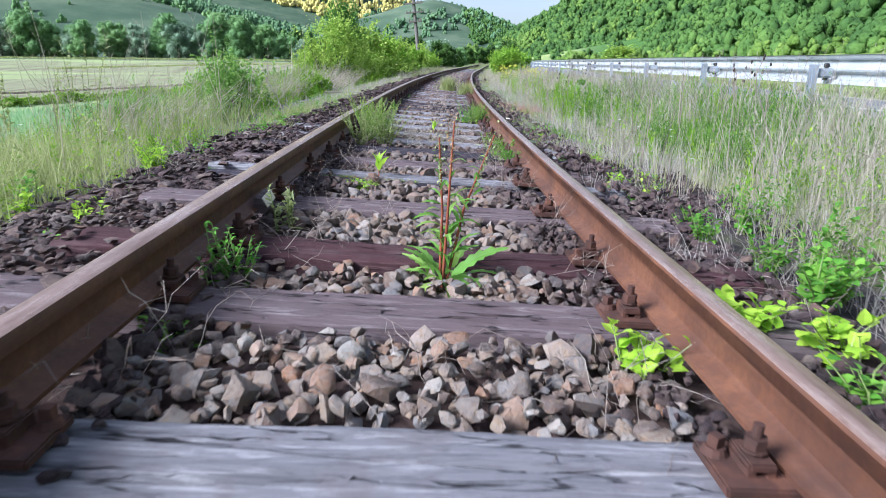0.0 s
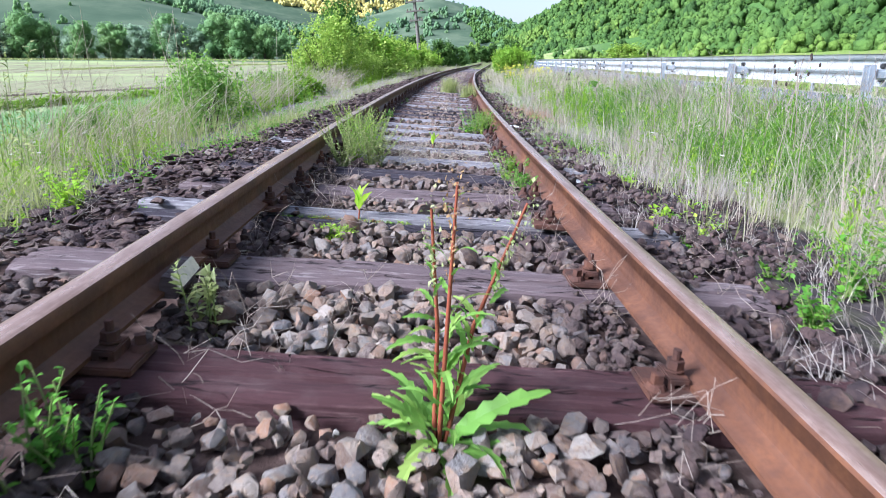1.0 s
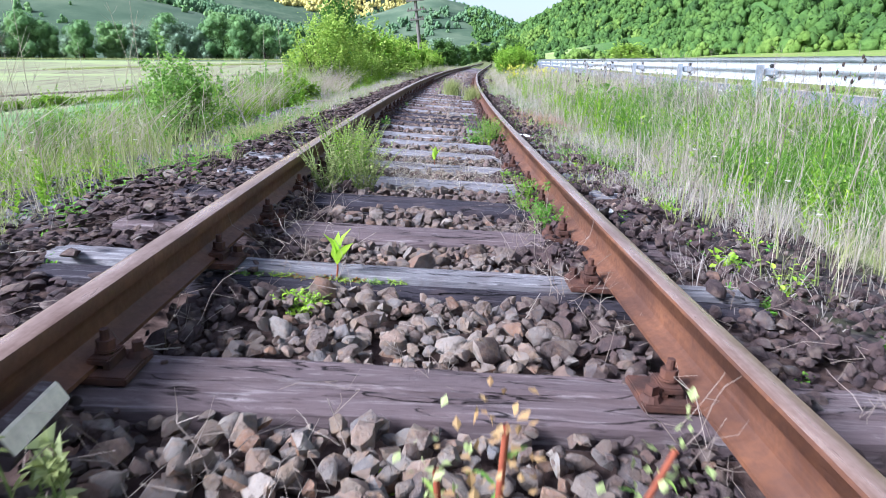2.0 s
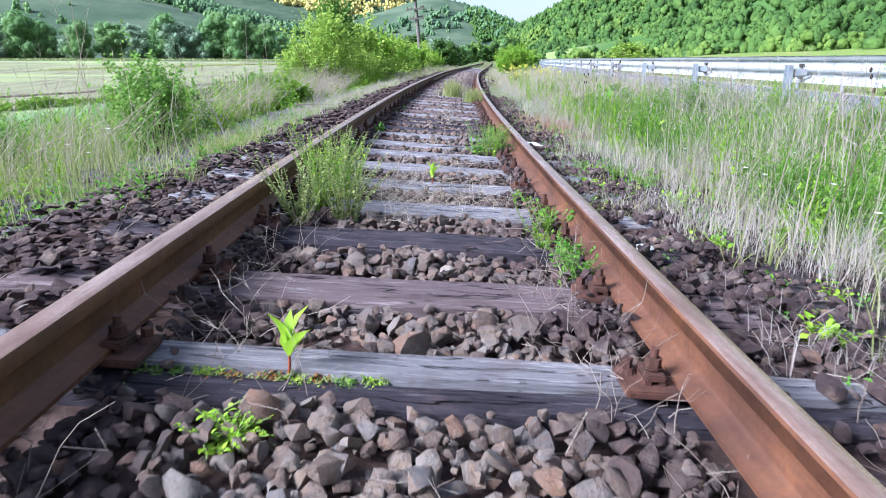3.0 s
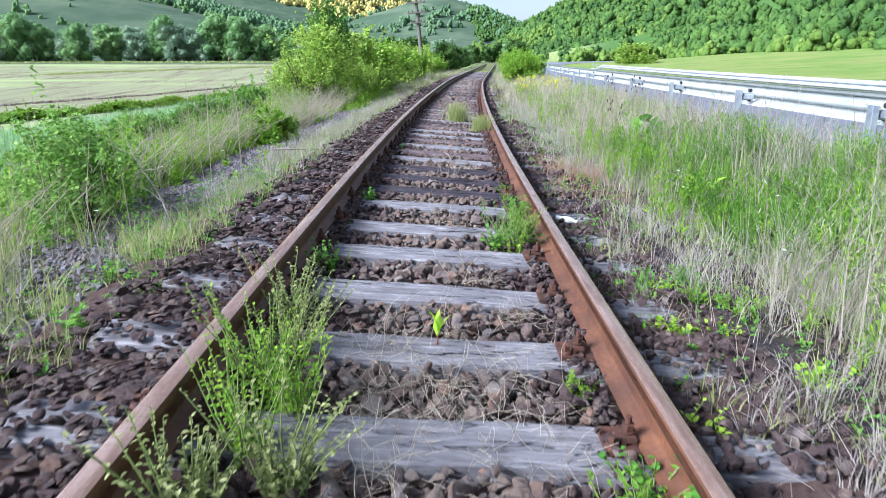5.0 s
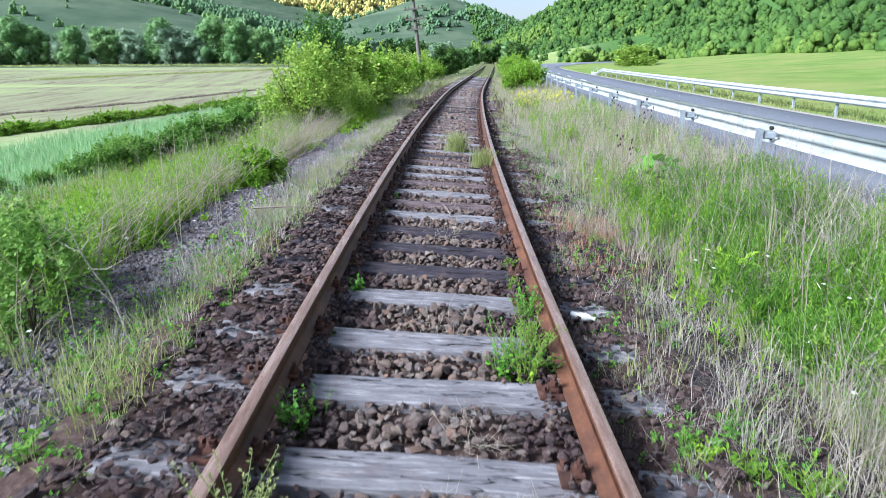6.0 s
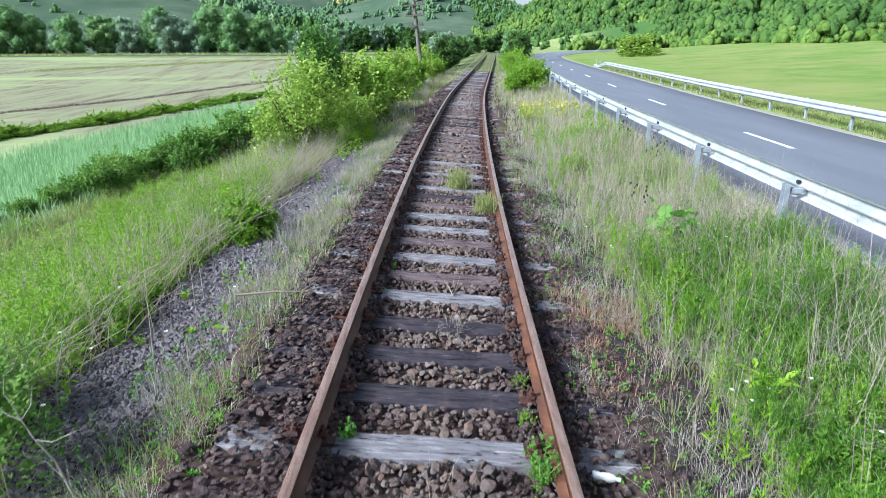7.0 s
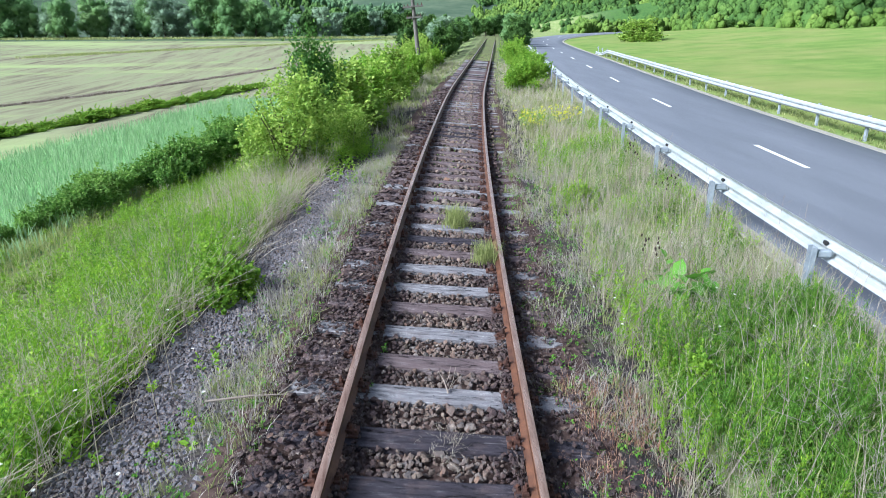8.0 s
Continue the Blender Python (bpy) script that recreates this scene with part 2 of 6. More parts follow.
def railtop_material():
    n = Nodes("worn_rail_top")
    big, fine = n.noise(1.0, 5, 0.65, at=n.where((26, 3.0, 26))), n.noise(60, 4, 0.7)
    c = n.ramp(big, (0.3, (0.25, 0.145, 0.105)), (0.5, (0.41, 0.265, 0.205)), (0.7, (0.58, 0.42, 0.34)))
    c = n.mix(n.grey(fine, 0.45, 0.8, 0, 0.5), c, (0.16, 0.08, 0.045))
    return n.done(c, n.grey(big, 0.3, 0.7, 0.36, 0.22), 0.65, bump=fine, depth=0.0012, strength=0.2, spec=0.6)


def iron_material():
    n = Nodes("rusted_iron")
    fine = n.noise(70, 5, 0.7)
    c = n.ramp(n.noise(14, 4), (0.3, (0.035, 0.019, 0.016)), (0.55, (0.072, 0.032, 0.023)), (0.75, (0.14, 0.06, 0.036)))
    return n.done(c, 0.82, 0.0, bump=fine, depth=0.004, strength=0.6)


def timber_material(name, dark, mid, pale, much):
    n = Nodes(name)
    grain = n.noise(1.0, 8, 0.72, at=n.where((3.0, 42, 42), True), warp=0.6)
    fine = n.noise(1.0, 5, 0.75, at=n.where((9, 190, 190), True))
    blotch = n.noise(6.5, 5, 0.65)
    c = n.ramp(grain, (0.30, dark), (0.43, mid), (0.56 - 0.1 * much, mid), (0.72 - 0.14 * much, pale))
    c = n.mix(n.grey(fine, 0.5, 0.72, 0, 0.6), c, dark)
    c = n.mix(n.grey(blotch, 0.5, 0.72, 0, 0.45), c, (0.12, 0.085, 0.085))
    split = n.noise(1.0, 3, 0.55, at=n.where((2.2, 19, 19), True), warp=0.3)
    gap = n.grey(n.math("ABSOLUTE", n.math("SUBTRACT", split, 0.5)), 0.0, 0.016, 1, 0)
    gap = n.math("MULTIPLY", gap, n.grey(n.noise(1.0, 3, 0.5, at=n.where((5.0, 9, 9), True)), 0.46, 0.54))
    c = n.mix(gap, c, tuple(v * 0.35 for v in dark))
    h = n.math("ADD", n.math("MULTIPLY", grain, 0.6), n.math("MULTIPLY", fine, 0.4))
    h = n.math("SUBTRACT", h, n.math("MULTIPLY", gap, 0.9))
    return n.done(c, 0.88, bump=h, depth=0.014, strength=0.9, spec=0.2)


mat_rail, mat_railtop, mat_iron = rail_material(), railtop_material(), iron_material()
TIMBER = {
    "grey": timber_material("weathered_grey_timber", (0.055, 0.052, 0.060), (0.185, 0.178, 0.195), (0.42, 0.405, 0.42), 0.42),
    "brown": timber_material("old_brown_timber", (0.045, 0.032, 0.035), (0.122, 0.091, 0.096), (0.29, 0.25, 0.255), 0.28),
    "dark": timber_material("tarred_timber", (0.015, 0.014, 0.019), (0.038, 0.033, 0.043), (0.20, 0.185, 0.205), 0.08),
    "red": timber_material("red_brown_timber", (0.020, 0.010, 0.012), (0.062, 0.028, 0.031), (0.16, 0.095, 0.097), 0.08),
}


def ground_material():
    n = Nodes("ground")
    big, mid, fine = n.noise(0.12, 4), n.noise(1.6, 5, 0.65), n.noise(18, 5, 0.7)
    wob = n.math("MULTIPLY", n.math("SUBTRACT", mid, 0.5), 0.7)

    def zone(name):
        return n.grey(n.math("ADD", n.attr(name), wob), 0.4, 0.6)

    turf = n.ramp(mid, (0.3, (0.12, 0.18, 0.05)), (0.5, (0.20, 0.255, 0.09)), (0.72, (0.33, 0.315, 0.18)))
    turf = n.mix(n.grey(fine, 0.4, 0.7, 0, 0.6), turf, (0.14, 0.18, 0.065))
    bed = n.ramp(fine, (0.3, (0.030, 0.019, 0.017)), (0.55, (0.075, 0.050, 0.044)), (0.8, (0.15, 0.11, 0.10)))
    crop = n.ramp(n.noise(1.0, 5, 0.6, at=n.where((2.2, 0.35, 1))), (0.3, (0.12, 0.27, 0.09)), (0.7, (0.20, 0.37, 0.14)))
    rows = n.noise(1.0, 7, 0.7, at=n.add("ShaderNodeMapping", Vector=n.add("ShaderNodeNewGeometry").outputs["Position"], Rotation=(0, 0, 0.42), Scale=(0.9, 0.09, 1)).outputs[0])
    till = n.ramp(rows, (0.34, (0.125, 0.105, 0.075)), (0.45, (0.185, 0.178, 0.112)), (0.55, (0.225, 0.232, 0.135)), (0.7, (0.17, 0.225, 0.10)))
    till = n.mix(n.grey(n.noise(1.0, 4, 0.6, at=n.where((0.03, 0.12, 1))), 0.5, 0.62, 0, 0.65), till, (0.30, 0.38, 0.15))
    lea = n.ramp(n.noise(0.35, 5, 0.62), (0.3, (0.10, 0.165, 0.035)), (0.55, (0.145, 0.21, 0.05)), (0.75, (0.21, 0.23, 0.075)))
    lea = n.mix(n.grey(n.noise(0.08, 4), 0.45, 0.65, 0, 0.6), lea, (0.23, 0.225, 0.085))
    # far slopes: the haze of distance is put into this greyed blue-green
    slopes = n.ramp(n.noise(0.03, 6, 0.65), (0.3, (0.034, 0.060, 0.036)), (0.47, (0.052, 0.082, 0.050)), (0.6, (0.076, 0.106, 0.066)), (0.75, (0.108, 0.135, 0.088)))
    soil = n.ramp(fine, (0.3, (0.020, 0.017, 0.019)), (0.55, (0.050, 0.042, 0.044)), (0.8, (0.115, 0.10, 0.097)))
    soil = n.mix(n.grey(mid, 0.5, 0.7, 0, 0.6), soil, (0.13, 0.145, 0.05))
    c = turf
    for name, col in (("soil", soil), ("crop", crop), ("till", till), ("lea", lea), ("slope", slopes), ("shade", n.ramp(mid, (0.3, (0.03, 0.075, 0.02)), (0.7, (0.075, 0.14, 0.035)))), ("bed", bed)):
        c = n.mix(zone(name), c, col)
    h = n.math("ADD", n.math("MULTIPLY", mid, 0.6), n.math("MULTIPLY", fine, 0.4))
    return n.done(c, 0.95, bump=h, depth=0.04, strength=0.6, spec=0.1)


def asphalt_material():
    n = Nodes("asphalt")
    c = n.ramp(n.noise(220, 3, 0.7), (0.35, (0.098, 0.105, 0.128)), (0.7, (0.162, 0.172, 0.205)))
    c = n.mix(n.grey(n.noise(0.7, 5, 0.6, at=n.where((1.6, 0.25, 1))), 0.4, 0.7, 0, 0.5), c, (0.175, 0.185, 0.218))
    return n.done(c, 0.72, bump=n.noise(260, 3), depth=0.004, strength=0.4, spec=0.35)


def zinc_material():
    n = Nodes("galvanised_steel")
    c = n.ramp(n.noise(3.0, 5, 0.6), (0.3, (0.33, 0.36, 0.385)), (0.7, (0.48, 0.50, 0.52)))
    c = n.mix(n.grey(n.noise(24, 4), 0.55, 0.8, 0, 0.4), c, (0.30, 0.31, 0.33))
    return n.done(c, n.grey(n.noise(8, 3), 0.3, 0.7, 0.5, 0.68), 0.3, spec=0.4)


def plain(name, colour, rough=0.6, scale=12.0, vary=0.25, metal=0.0, spec=0.3):
    n = Nodes(name)
    c = n.mix(n.grey(n.noise(scale, 4), 0.35, 0.7, 0, 1), colour, tuple(v * (1 - vary) for v in colour))
    return n.done(c, rough, metal, bump=n.noise(scale * 6, 3), depth=0.002, strength=0.3, spec=spec)


mat_ground, mat_asphalt, mat_zinc = ground_material(), asphalt_material(), zinc_material()
mat_post = plain("dull_steel_post", (0.34, 0.38, 0.43), 0.6, 8, 0.35, 0.2)
mat_paint = plain("road_paint", (0.72, 0.72, 0.70), 0.6, 30)
mat_verge = plain("pale_road_edge", (0.33, 0.31, 0.27), 0.9, 20, 0.4)
mat_black = plain("black_rubber", (0.03, 0.03, 0.032), 0.6)
mat_white = plain("white_plastic", (0.80, 0.80, 0.78), 0.4, 30, 0.1)
mat_pale_wood = plain("pale_cut_wood", (0.74, 0.66, 0.52), 0.75, 30, 0.3)
mat_pole = plain("grey_pole_timber", (0.16, 0.145, 0.135), 0.85, 9, 0.4)
mat_pale_bark = plain("pale_dead_bark", (0.40, 0.36, 0.32), 0.85, 18, 0.4)
mat_bark = plain("bark", (0.105, 0.085, 0.065), 0.9, 18, 0.5)
mat_straw = leaf_material("dry_straw", ((0.0, (0.27, 0.225, 0.17)), (0.4, (0.43, 0.38, 0.30)), (0.75, (0.58, 0.53, 0.44)), (1.0, (0.36, 0.28, 0.21))), 0.8, 0.5)
mat_ash = leaf_material("grey_dead_grass", ((0.0, (0.22, 0.19, 0.17)), (0.5, (0.40, 0.36, 0.33)), (0.85, (0.56, 0.52, 0.48)), (1.0, (0.34, 0.24, 0.19))), 0.6, 0.4)
mat_bush = leaf_material("bush_leaf", ((0.0, (0.13, 0.245, 0.035)), (0.4, (0.26, 0.40, 0.06)), (0.8, (0.43, 0.545, 0.11)), (1.0, (0.62, 0.67, 0.25))), 1.4, 0.45)
mat_rosy = leaf_material("reddish_dead_grass", ((0.0, (0.25, 0.12, 0.08)), (0.5, (0.40, 0.22, 0.15)), (1.0, (0.48, 0.36, 0.24))), 3.0, 0.3)
mat_twig = leaf_material("dead_stalk", ((0.0, (0.13, 0.095, 0.078)), (0.5, (0.25, 0.20, 0.17)), (1.0, (0.42, 0.37, 0.32))), 1.5, 0.1)
mat_blade = leaf_material("green_blade", ((0.0, (0.18, 0.225, 0.075)), (0.4, (0.29, 0.335, 0.12)), (0.75, (0.405, 0.43, 0.18)), (1.0, (0.53, 0.525, 0.31))), 0.7, 0.5)
mat_crop = leaf_material("young_cereal", ((0.0, (0.20, 0.34, 0.15)), (0.5, (0.29, 0.44, 0.22)), (1.0, (0.40, 0.53, 0.31))), 0.25, 0.5)
mat_weed = leaf_material("weed_leaf", ((0.0, (0.07, 0.21, 0.025)), (0.5, (0.14, 0.34, 0.04)), (1.0, (0.25, 0.45, 0.06))), 4.0, 0.45)
mat_lime = leaf_material("young_leaf", ((0.0, (0.24, 0.47, 0.03)), (0.5, (0.38, 0.60, 0.045)), (1.0, (0.50, 0.66, 0.08))), 6.0, 0.5)
mat_dock = leaf_material("dock_leaf", ((0.0, (0.13, 0.30, 0.05)), (0.5, (0.24, 0.44, 0.085)), (0.9, (0.40, 0.52, 0.13)), (1.0, (0.50, 0.40, 0.13))), 5.0, 0.5)
mat_moss = leaf_material("rust_red_moss", ((0.0, (0.16, 0.055, 0.022)), (0.6, (0.28, 0.10, 0.03)), (1.0, (0.30, 0.22, 0.05))), 8.0, 0.2)
mat_redstem = plain("red_stem", (0.27, 0.075, 0.04), 0.55, 25, 0.35)
mat_stem = plain("green_stem", (0.20, 0.26, 0.08), 0.6, 20, 0.35)
mat_bud = leaf_material("pale_bud", ((0.0, (0.26, 0.33, 0.12)), (1.0, (0.42, 0.45, 0.22))), 5.0, 0.3)
mat_seed = leaf_material("brown_seed_head", ((0.0, (0.26, 0.15, 0.07)), (1.0, (0.42, 0.29, 0.13))), 5.0, 0.2)
mat_dark_head = plain("dark_seed_head", (0.05, 0.035, 0.03), 0.9, 60, 0.4)
mat_yellow = leaf_material("yellow_flower", ((0.0, (0.50, 0.50, 0.05)), (1.0, (0.70, 0.66, 0.12))), 5.0, 0.4)
mat_petal = leaf_material("white_flower", ((0.0, (0.70, 0.70, 0.66)), (1.0, (0.82, 0.82, 0.78))), 5.0, 0.3)
mat_herb = leaf_material("herb_leaf", ((0.0, (0.11, 0.24, 0.025)), (0.45, (0.22, 0.39, 0.04)), (0.8, (0.34, 0.49, 0.06)), (1.0, (0.46, 0.55, 0.10))), 0.8, 0.5)
mat_feather = leaf_material("feathery_leaf", ((0.0, (0.055, 0.14, 0.018)), (0.45, (0.115, 0.25, 0.03)), (0.8, (0.205, 0.37, 0.048)), (1.0, (0.32, 0.46, 0.085))), 0.8, 0.45)
mat_thorn = leaf_material("hawthorn_leaf", ((0.0, (0.045, 0.12, 0.022)), (0.5, (0.09, 0.205, 0.036)), (1.0, (0.165, 0.30, 0.06))), 1.4, 0.4)
mat_fresh = leaf_material("lime_herb_leaf", ((0.0, (0.11, 0.24, 0.018)), (0.45, (0.21, 0.38, 0.03)), (0.8, (0.33, 0.50, 0.045)), (1.0, (0.46, 0.54, 0.09))), 0.9, 0.5)
mat_shrub = leaf_material("shrub_leaf", ((0.0, (0.085, 0.185, 0.035)), (0.4, (0.17, 0.32, 0.06)), (0.8, (0.29, 0.45, 0.10)), (1.0, (0.42, 0.54, 0.17))), 1.4, 0.5)
mat_hedge = leaf_material("dark_hedge_leaf", ((0.0, (0.07, 0.165, 0.028)), (0.5, (0.145, 0.29, 0.05)), (1.0, (0.29, 0.43, 0.10))), 1.4, 0.4)
mat_tree = crown_material("tree_leaf", ((0.0, (0.115, 0.23, 0.095)), (0.5, (0.21, 0.365, 0.14)), (1.0, (0.34, 0.48, 0.185))), 0.12, 0.4)
mat_willow = crown_material("grey_green_leaf", ((0.0, (0.17, 0.26, 0.185)), (0.5, (0.27, 0.38, 0.25)), (1.0, (0.40, 0.51, 0.34))), 0.12, 0.35)
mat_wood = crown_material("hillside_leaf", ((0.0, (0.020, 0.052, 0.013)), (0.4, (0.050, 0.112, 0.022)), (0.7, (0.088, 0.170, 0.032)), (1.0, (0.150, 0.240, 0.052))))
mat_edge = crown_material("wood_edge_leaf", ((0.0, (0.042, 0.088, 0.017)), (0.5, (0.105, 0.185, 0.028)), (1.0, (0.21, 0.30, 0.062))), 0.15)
# ridge and far woods: bluish cast in the leaf colour stands for haze
mat_farwood = crown_material("hazed_far_leaf", ((0.0, (0.05, 0.115, 0.058)), (0.5, (0.10, 0.19, 0.088)), (1.0, (0.18, 0.275, 0.125))), 0.05)
# sunlight on the far hilltop, put into the leaf colour as yellow
mat_gold = crown_material("painted_sunlit_leaf", ((0.0, (0.36, 0.34, 0.09)), (0.5, (0.56, 0.50, 0.16)), (1.0, (0.78, 0.69, 0.30))), 0.05)

# ---- the ground, the road ----
def add_attr(me, name, values):
    a = me.attributes.new(name, "FLOAT", "POINT")
    a.data.foreach_set("value", np.asarray(values, np.float32))


def steps(*runs):
    out = []
    for a, b, d in runs:
        out.append(np.arange(a, b, d))
    return np.unique(np.round(np.concatenate(out), 4))


def build_ground():
    ys = steps((-900, -30, 30), (-30, 0, 3), (0, 32, 0.25), (32, 90, 0.8), (90, 200, 4), (200, 900, 14), (900, 2401, 50))
    ss = steps((-1500, -400, 50), (-400, -40, 9), (-40, -9, 1), (-9, 5, 0.16), (5, 14, 0.4), (14, 60, 2), (60, 400, 9), (400, 1501, 50))
    y, s = np.meshgrid(ys, ss, indexing="ij")
    x = xc(y) + s + np.where(s > 3, np.minimum(bend(y), 60) * (1 - smooth(190, 290, y)), 0)
    z = gz(x, y)
    n, k = y.shape
    i, j = np.meshgrid(np.arange(n - 1), np.arange(k - 1), indexing="ij")
    f = np.stack([i * k + j, i * k + j + 1, (i + 1) * k + j + 1, (i + 1) * k + j], -1).reshape(-1, 4)
    me = mesh_of("ground", np.stack([x, y, z], -1).reshape(-1, 3), f, mat_ground, True)
    h = hills(x, y)
    bed = smooth(-1.9, -1.5, s) * (1 - smooth(1.2, 1.75, s)) * (1 - 0.5 * smooth(24, 50, y))
    crop_edge = -15.06 + 0.158 * (y - 28.9)
    crop = smooth(-7.4, -8.2, s) * smooth(-0.6, 0.6, x - crop_edge) * (1 - smooth(44, 50, y)) * smooth(5, 8, y + 30)
    till = smooth(-7.4, -8.6, s) * (1 - crop) * (1 - smooth(1.0, 4.0, h)) * (1 - smooth(96, 116, y + 0.08 * x))
    lea = smooth(11.5, 12.0, s) * (1 - smooth(1.0, 6.0, h))
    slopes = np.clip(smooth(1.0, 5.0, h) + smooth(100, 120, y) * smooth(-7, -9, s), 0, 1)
    soil = np.maximum(smooth(1.0, 1.3, s) * (1 - smooth(1.9, 2.5, s)), smooth(-1.3, -1.5, s) * (1 - smooth(-2.9, -3.4, s))) * (1 - 0.5 * smooth(20, 40, y))
    till = np.maximum(till, 0.95 * smooth(0.26, 0.08, np.abs(s + 7.9)) * smooth(40, 30, y))
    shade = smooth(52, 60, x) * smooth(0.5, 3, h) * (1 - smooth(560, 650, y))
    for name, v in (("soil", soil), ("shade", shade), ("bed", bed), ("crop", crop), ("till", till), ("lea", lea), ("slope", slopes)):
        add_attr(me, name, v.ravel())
    return thing("ground", "grassy valley floor with fields rising to wooded hills", "ground", kind="structure", data=me)


def along(s, ys, h=0.0, flat=True, swing=False):
    """Frames along the line at an offset s: places on the level land, right, up."""
    ys = np.asarray(ys, float)
    m = slope(ys + 0.0)
    x = xc(ys) + s * np.sqrt(1 + 0 * m) + (bend(ys) if swing else 0)
    d = np.gradient(x, ys)
    n = np.sqrt(1 + d * d)
    right = np.stack([1 / n, -d / n, 0 * n], -1)
    up = np.tile([0.0, 0.0, 1.0], (len(ys), 1))
    return np.stack([x, ys, np.broadcast_to(h, ys.shape)], -1), right, up


def road_z(s, y):
    return -0.04 - 0.02 * (s - 4.85) + 0.5 * smooth(80, 170, y)


def build_road():
    ys = steps((-30, 120, 1.5), (120, 231, 2))
    rows = []
    for s in (4.7, 4.8, 6.5, 8.17, 9.8, 11.2, 11.3):
        p, _, _ = along(s, ys, swing=True)
        p[:, 2] = road_z(s, ys) - (0.10 if s in (4.7, 11.3) else 0)
        rows.append(p)
    v = np.stack(rows, 1)
    n, k = v.shape[:2]
    i, j = np.meshgrid(np.arange(n - 1), np.arange(k - 1), indexing="ij")
    f = np.stack([i * k + j, i * k + j + 1, (i + 1) * k + j + 1, (i + 1) * k + j], -1).reshape(-1, 4)
    road = thing("road", "grey asphalt country road with worn surface", "road", kind="structure", data=mesh_of("road", v.reshape(-1, 3), f, mat_asphalt, True))

    def strip(name, a, b, y0, y1, mat, label, lift=0.005):
        q = np.linspace(y0, y1, max(2, int((y1 - y0) / 1.5) + 1))
        sides = []
        for s, dz in ((a, -0.02), (a + 0.004, lift), (b - 0.004, lift), (b, -0.02)):
            p, _, _ = along(s, q, swing=True)
            p[:, 2] = road_z(s, q) + dz
            sides.append(p)
        w = np.stack(sides, 1)
        m, c = w.shape[:2]
        i, j = np.meshgrid(np.arange(m - 1), np.arange(c - 1), indexing="ij")
        g = np.stack([i * c + j, i * c + j + 1, (i + 1) * c + j + 1, (i + 1) * c + j], -1).reshape(-1, 4)
        part(name, mesh_of(name, w.reshape(-1, 3), g, mat), road, label)

    for k in range(-2, 14):
        strip("lane_dash", 8.10, 8.24, 20.85 + 10.95 * k, 23.7 + 10.95 * k, mat_paint, "white painted centre dash")
    strip("road_edge", 11.13, 11.42, -30, 200, mat_verge, "pale gravelly road edge", 0.012)
    strip("road_edge", 4.60, 4.86, -30, 120, mat_verge, "pale gravelly road edge", 0.012)
    return road


build_ground()
build_road()


# ---- the rails ----
RAIL = [(-0.0625, 0), (-0.0625, 0.011), (-0.02, 0.024), (-0.009, 0.034), (-0.007, 0.06), (-0.008, 0.090), (-0.013, 0.100), (-0.0325, 0.108), (-0.0335, 0.117),
        (-0.0335, 0.138), (-0.030, 0.1455), (-0.022, 0.1485), (0, 0.149), (0.022, 0.1485), (0.030, 0.1455), (0.0335, 0.138), (0.0335, 0.117), (0.0325, 0.108),
        (0.013, 0.100), (0.008, 0.090), (0.007, 0.06), (0.009, 0.034), (0.02, 0.024), (0.0625, 0.011), (0.0625, 0)]
RAIL_FOOT = 0.021


def track_frames(s, ys, h):
    p = on_track(ys, s, h)
    d = np.gradient(p, axis=0)
    d /= np.linalg.norm(d, axis=1)[:, None]
    c = cant(np.asarray(ys))
    right = np.cross(d, np.stack([c, 0 * c, 1 + 0 * c], -1))
    right /= np.linalg.norm(right, axis=1)[:, None]
    return p, right, np.cross(right, d)


def build_rail(s, label):
    ys = steps((-4, 60, 0.5), (60, 151, 2))
    path = track_frames(s, ys, RAIL_FOOT)
    ob = thing("rail", label, "rail", group="rails of the track")
    for name, a, c, mat in (("web", 17, 34, mat_rail), ("head", 6, 18, mat_rail)):
        ring = [RAIL[k % len(RAIL)] for k in range(a, c + 1)]
        v, f = sweep(ring, path, closed=False)
        me = mesh_of(name, v, f, mat, True)
        if name == "head":
            me.materials.append(mat_railtop)
            index = np.zeros(len(f), np.int32)
            index[np.isin(np.arange(len(f)) % (len(ring) - 1), [4, 5, 6, 7])] = 1
            me.polygons.foreach_set("material_index", index)
        me.set_sharp_from_angle(angle=radians(38))
        part(name, me, ob, "worn running head, dull tan top" if name == "head" else "rust-orange web and foot")
    return ob


build_rail(-0.7525, "rusty steel running rail, outer rail of the bend")
build_rail(0.7525, "rusty orange-brown steel running rail, inner rail of the bend")

# ---- sleepers ----
SLEEPERS = [(1.12, "grey"), (1.86, "brown"), (2.43, "red"), (3.20, "brown"), (4.0, "split"), (4.61, "brown"), (5.25, "dark"), (5.87, "grey"), (6.52, "grey"),
            (7.17, "grey"), (7.84, "grey"), (8.43, "grey"), (9.13, "grey"), (9.74, "dark"), (10.34, "dark"), (10.92, "dark"), (11.56, "grey"), (12.12, "brown"),
            (12.73, "grey"), (13.35, "brown"), (13.92, "grey"), (14.58, "grey")]
LENGTH, BROAD, DEEP = 2.6, 0.25, 0.15


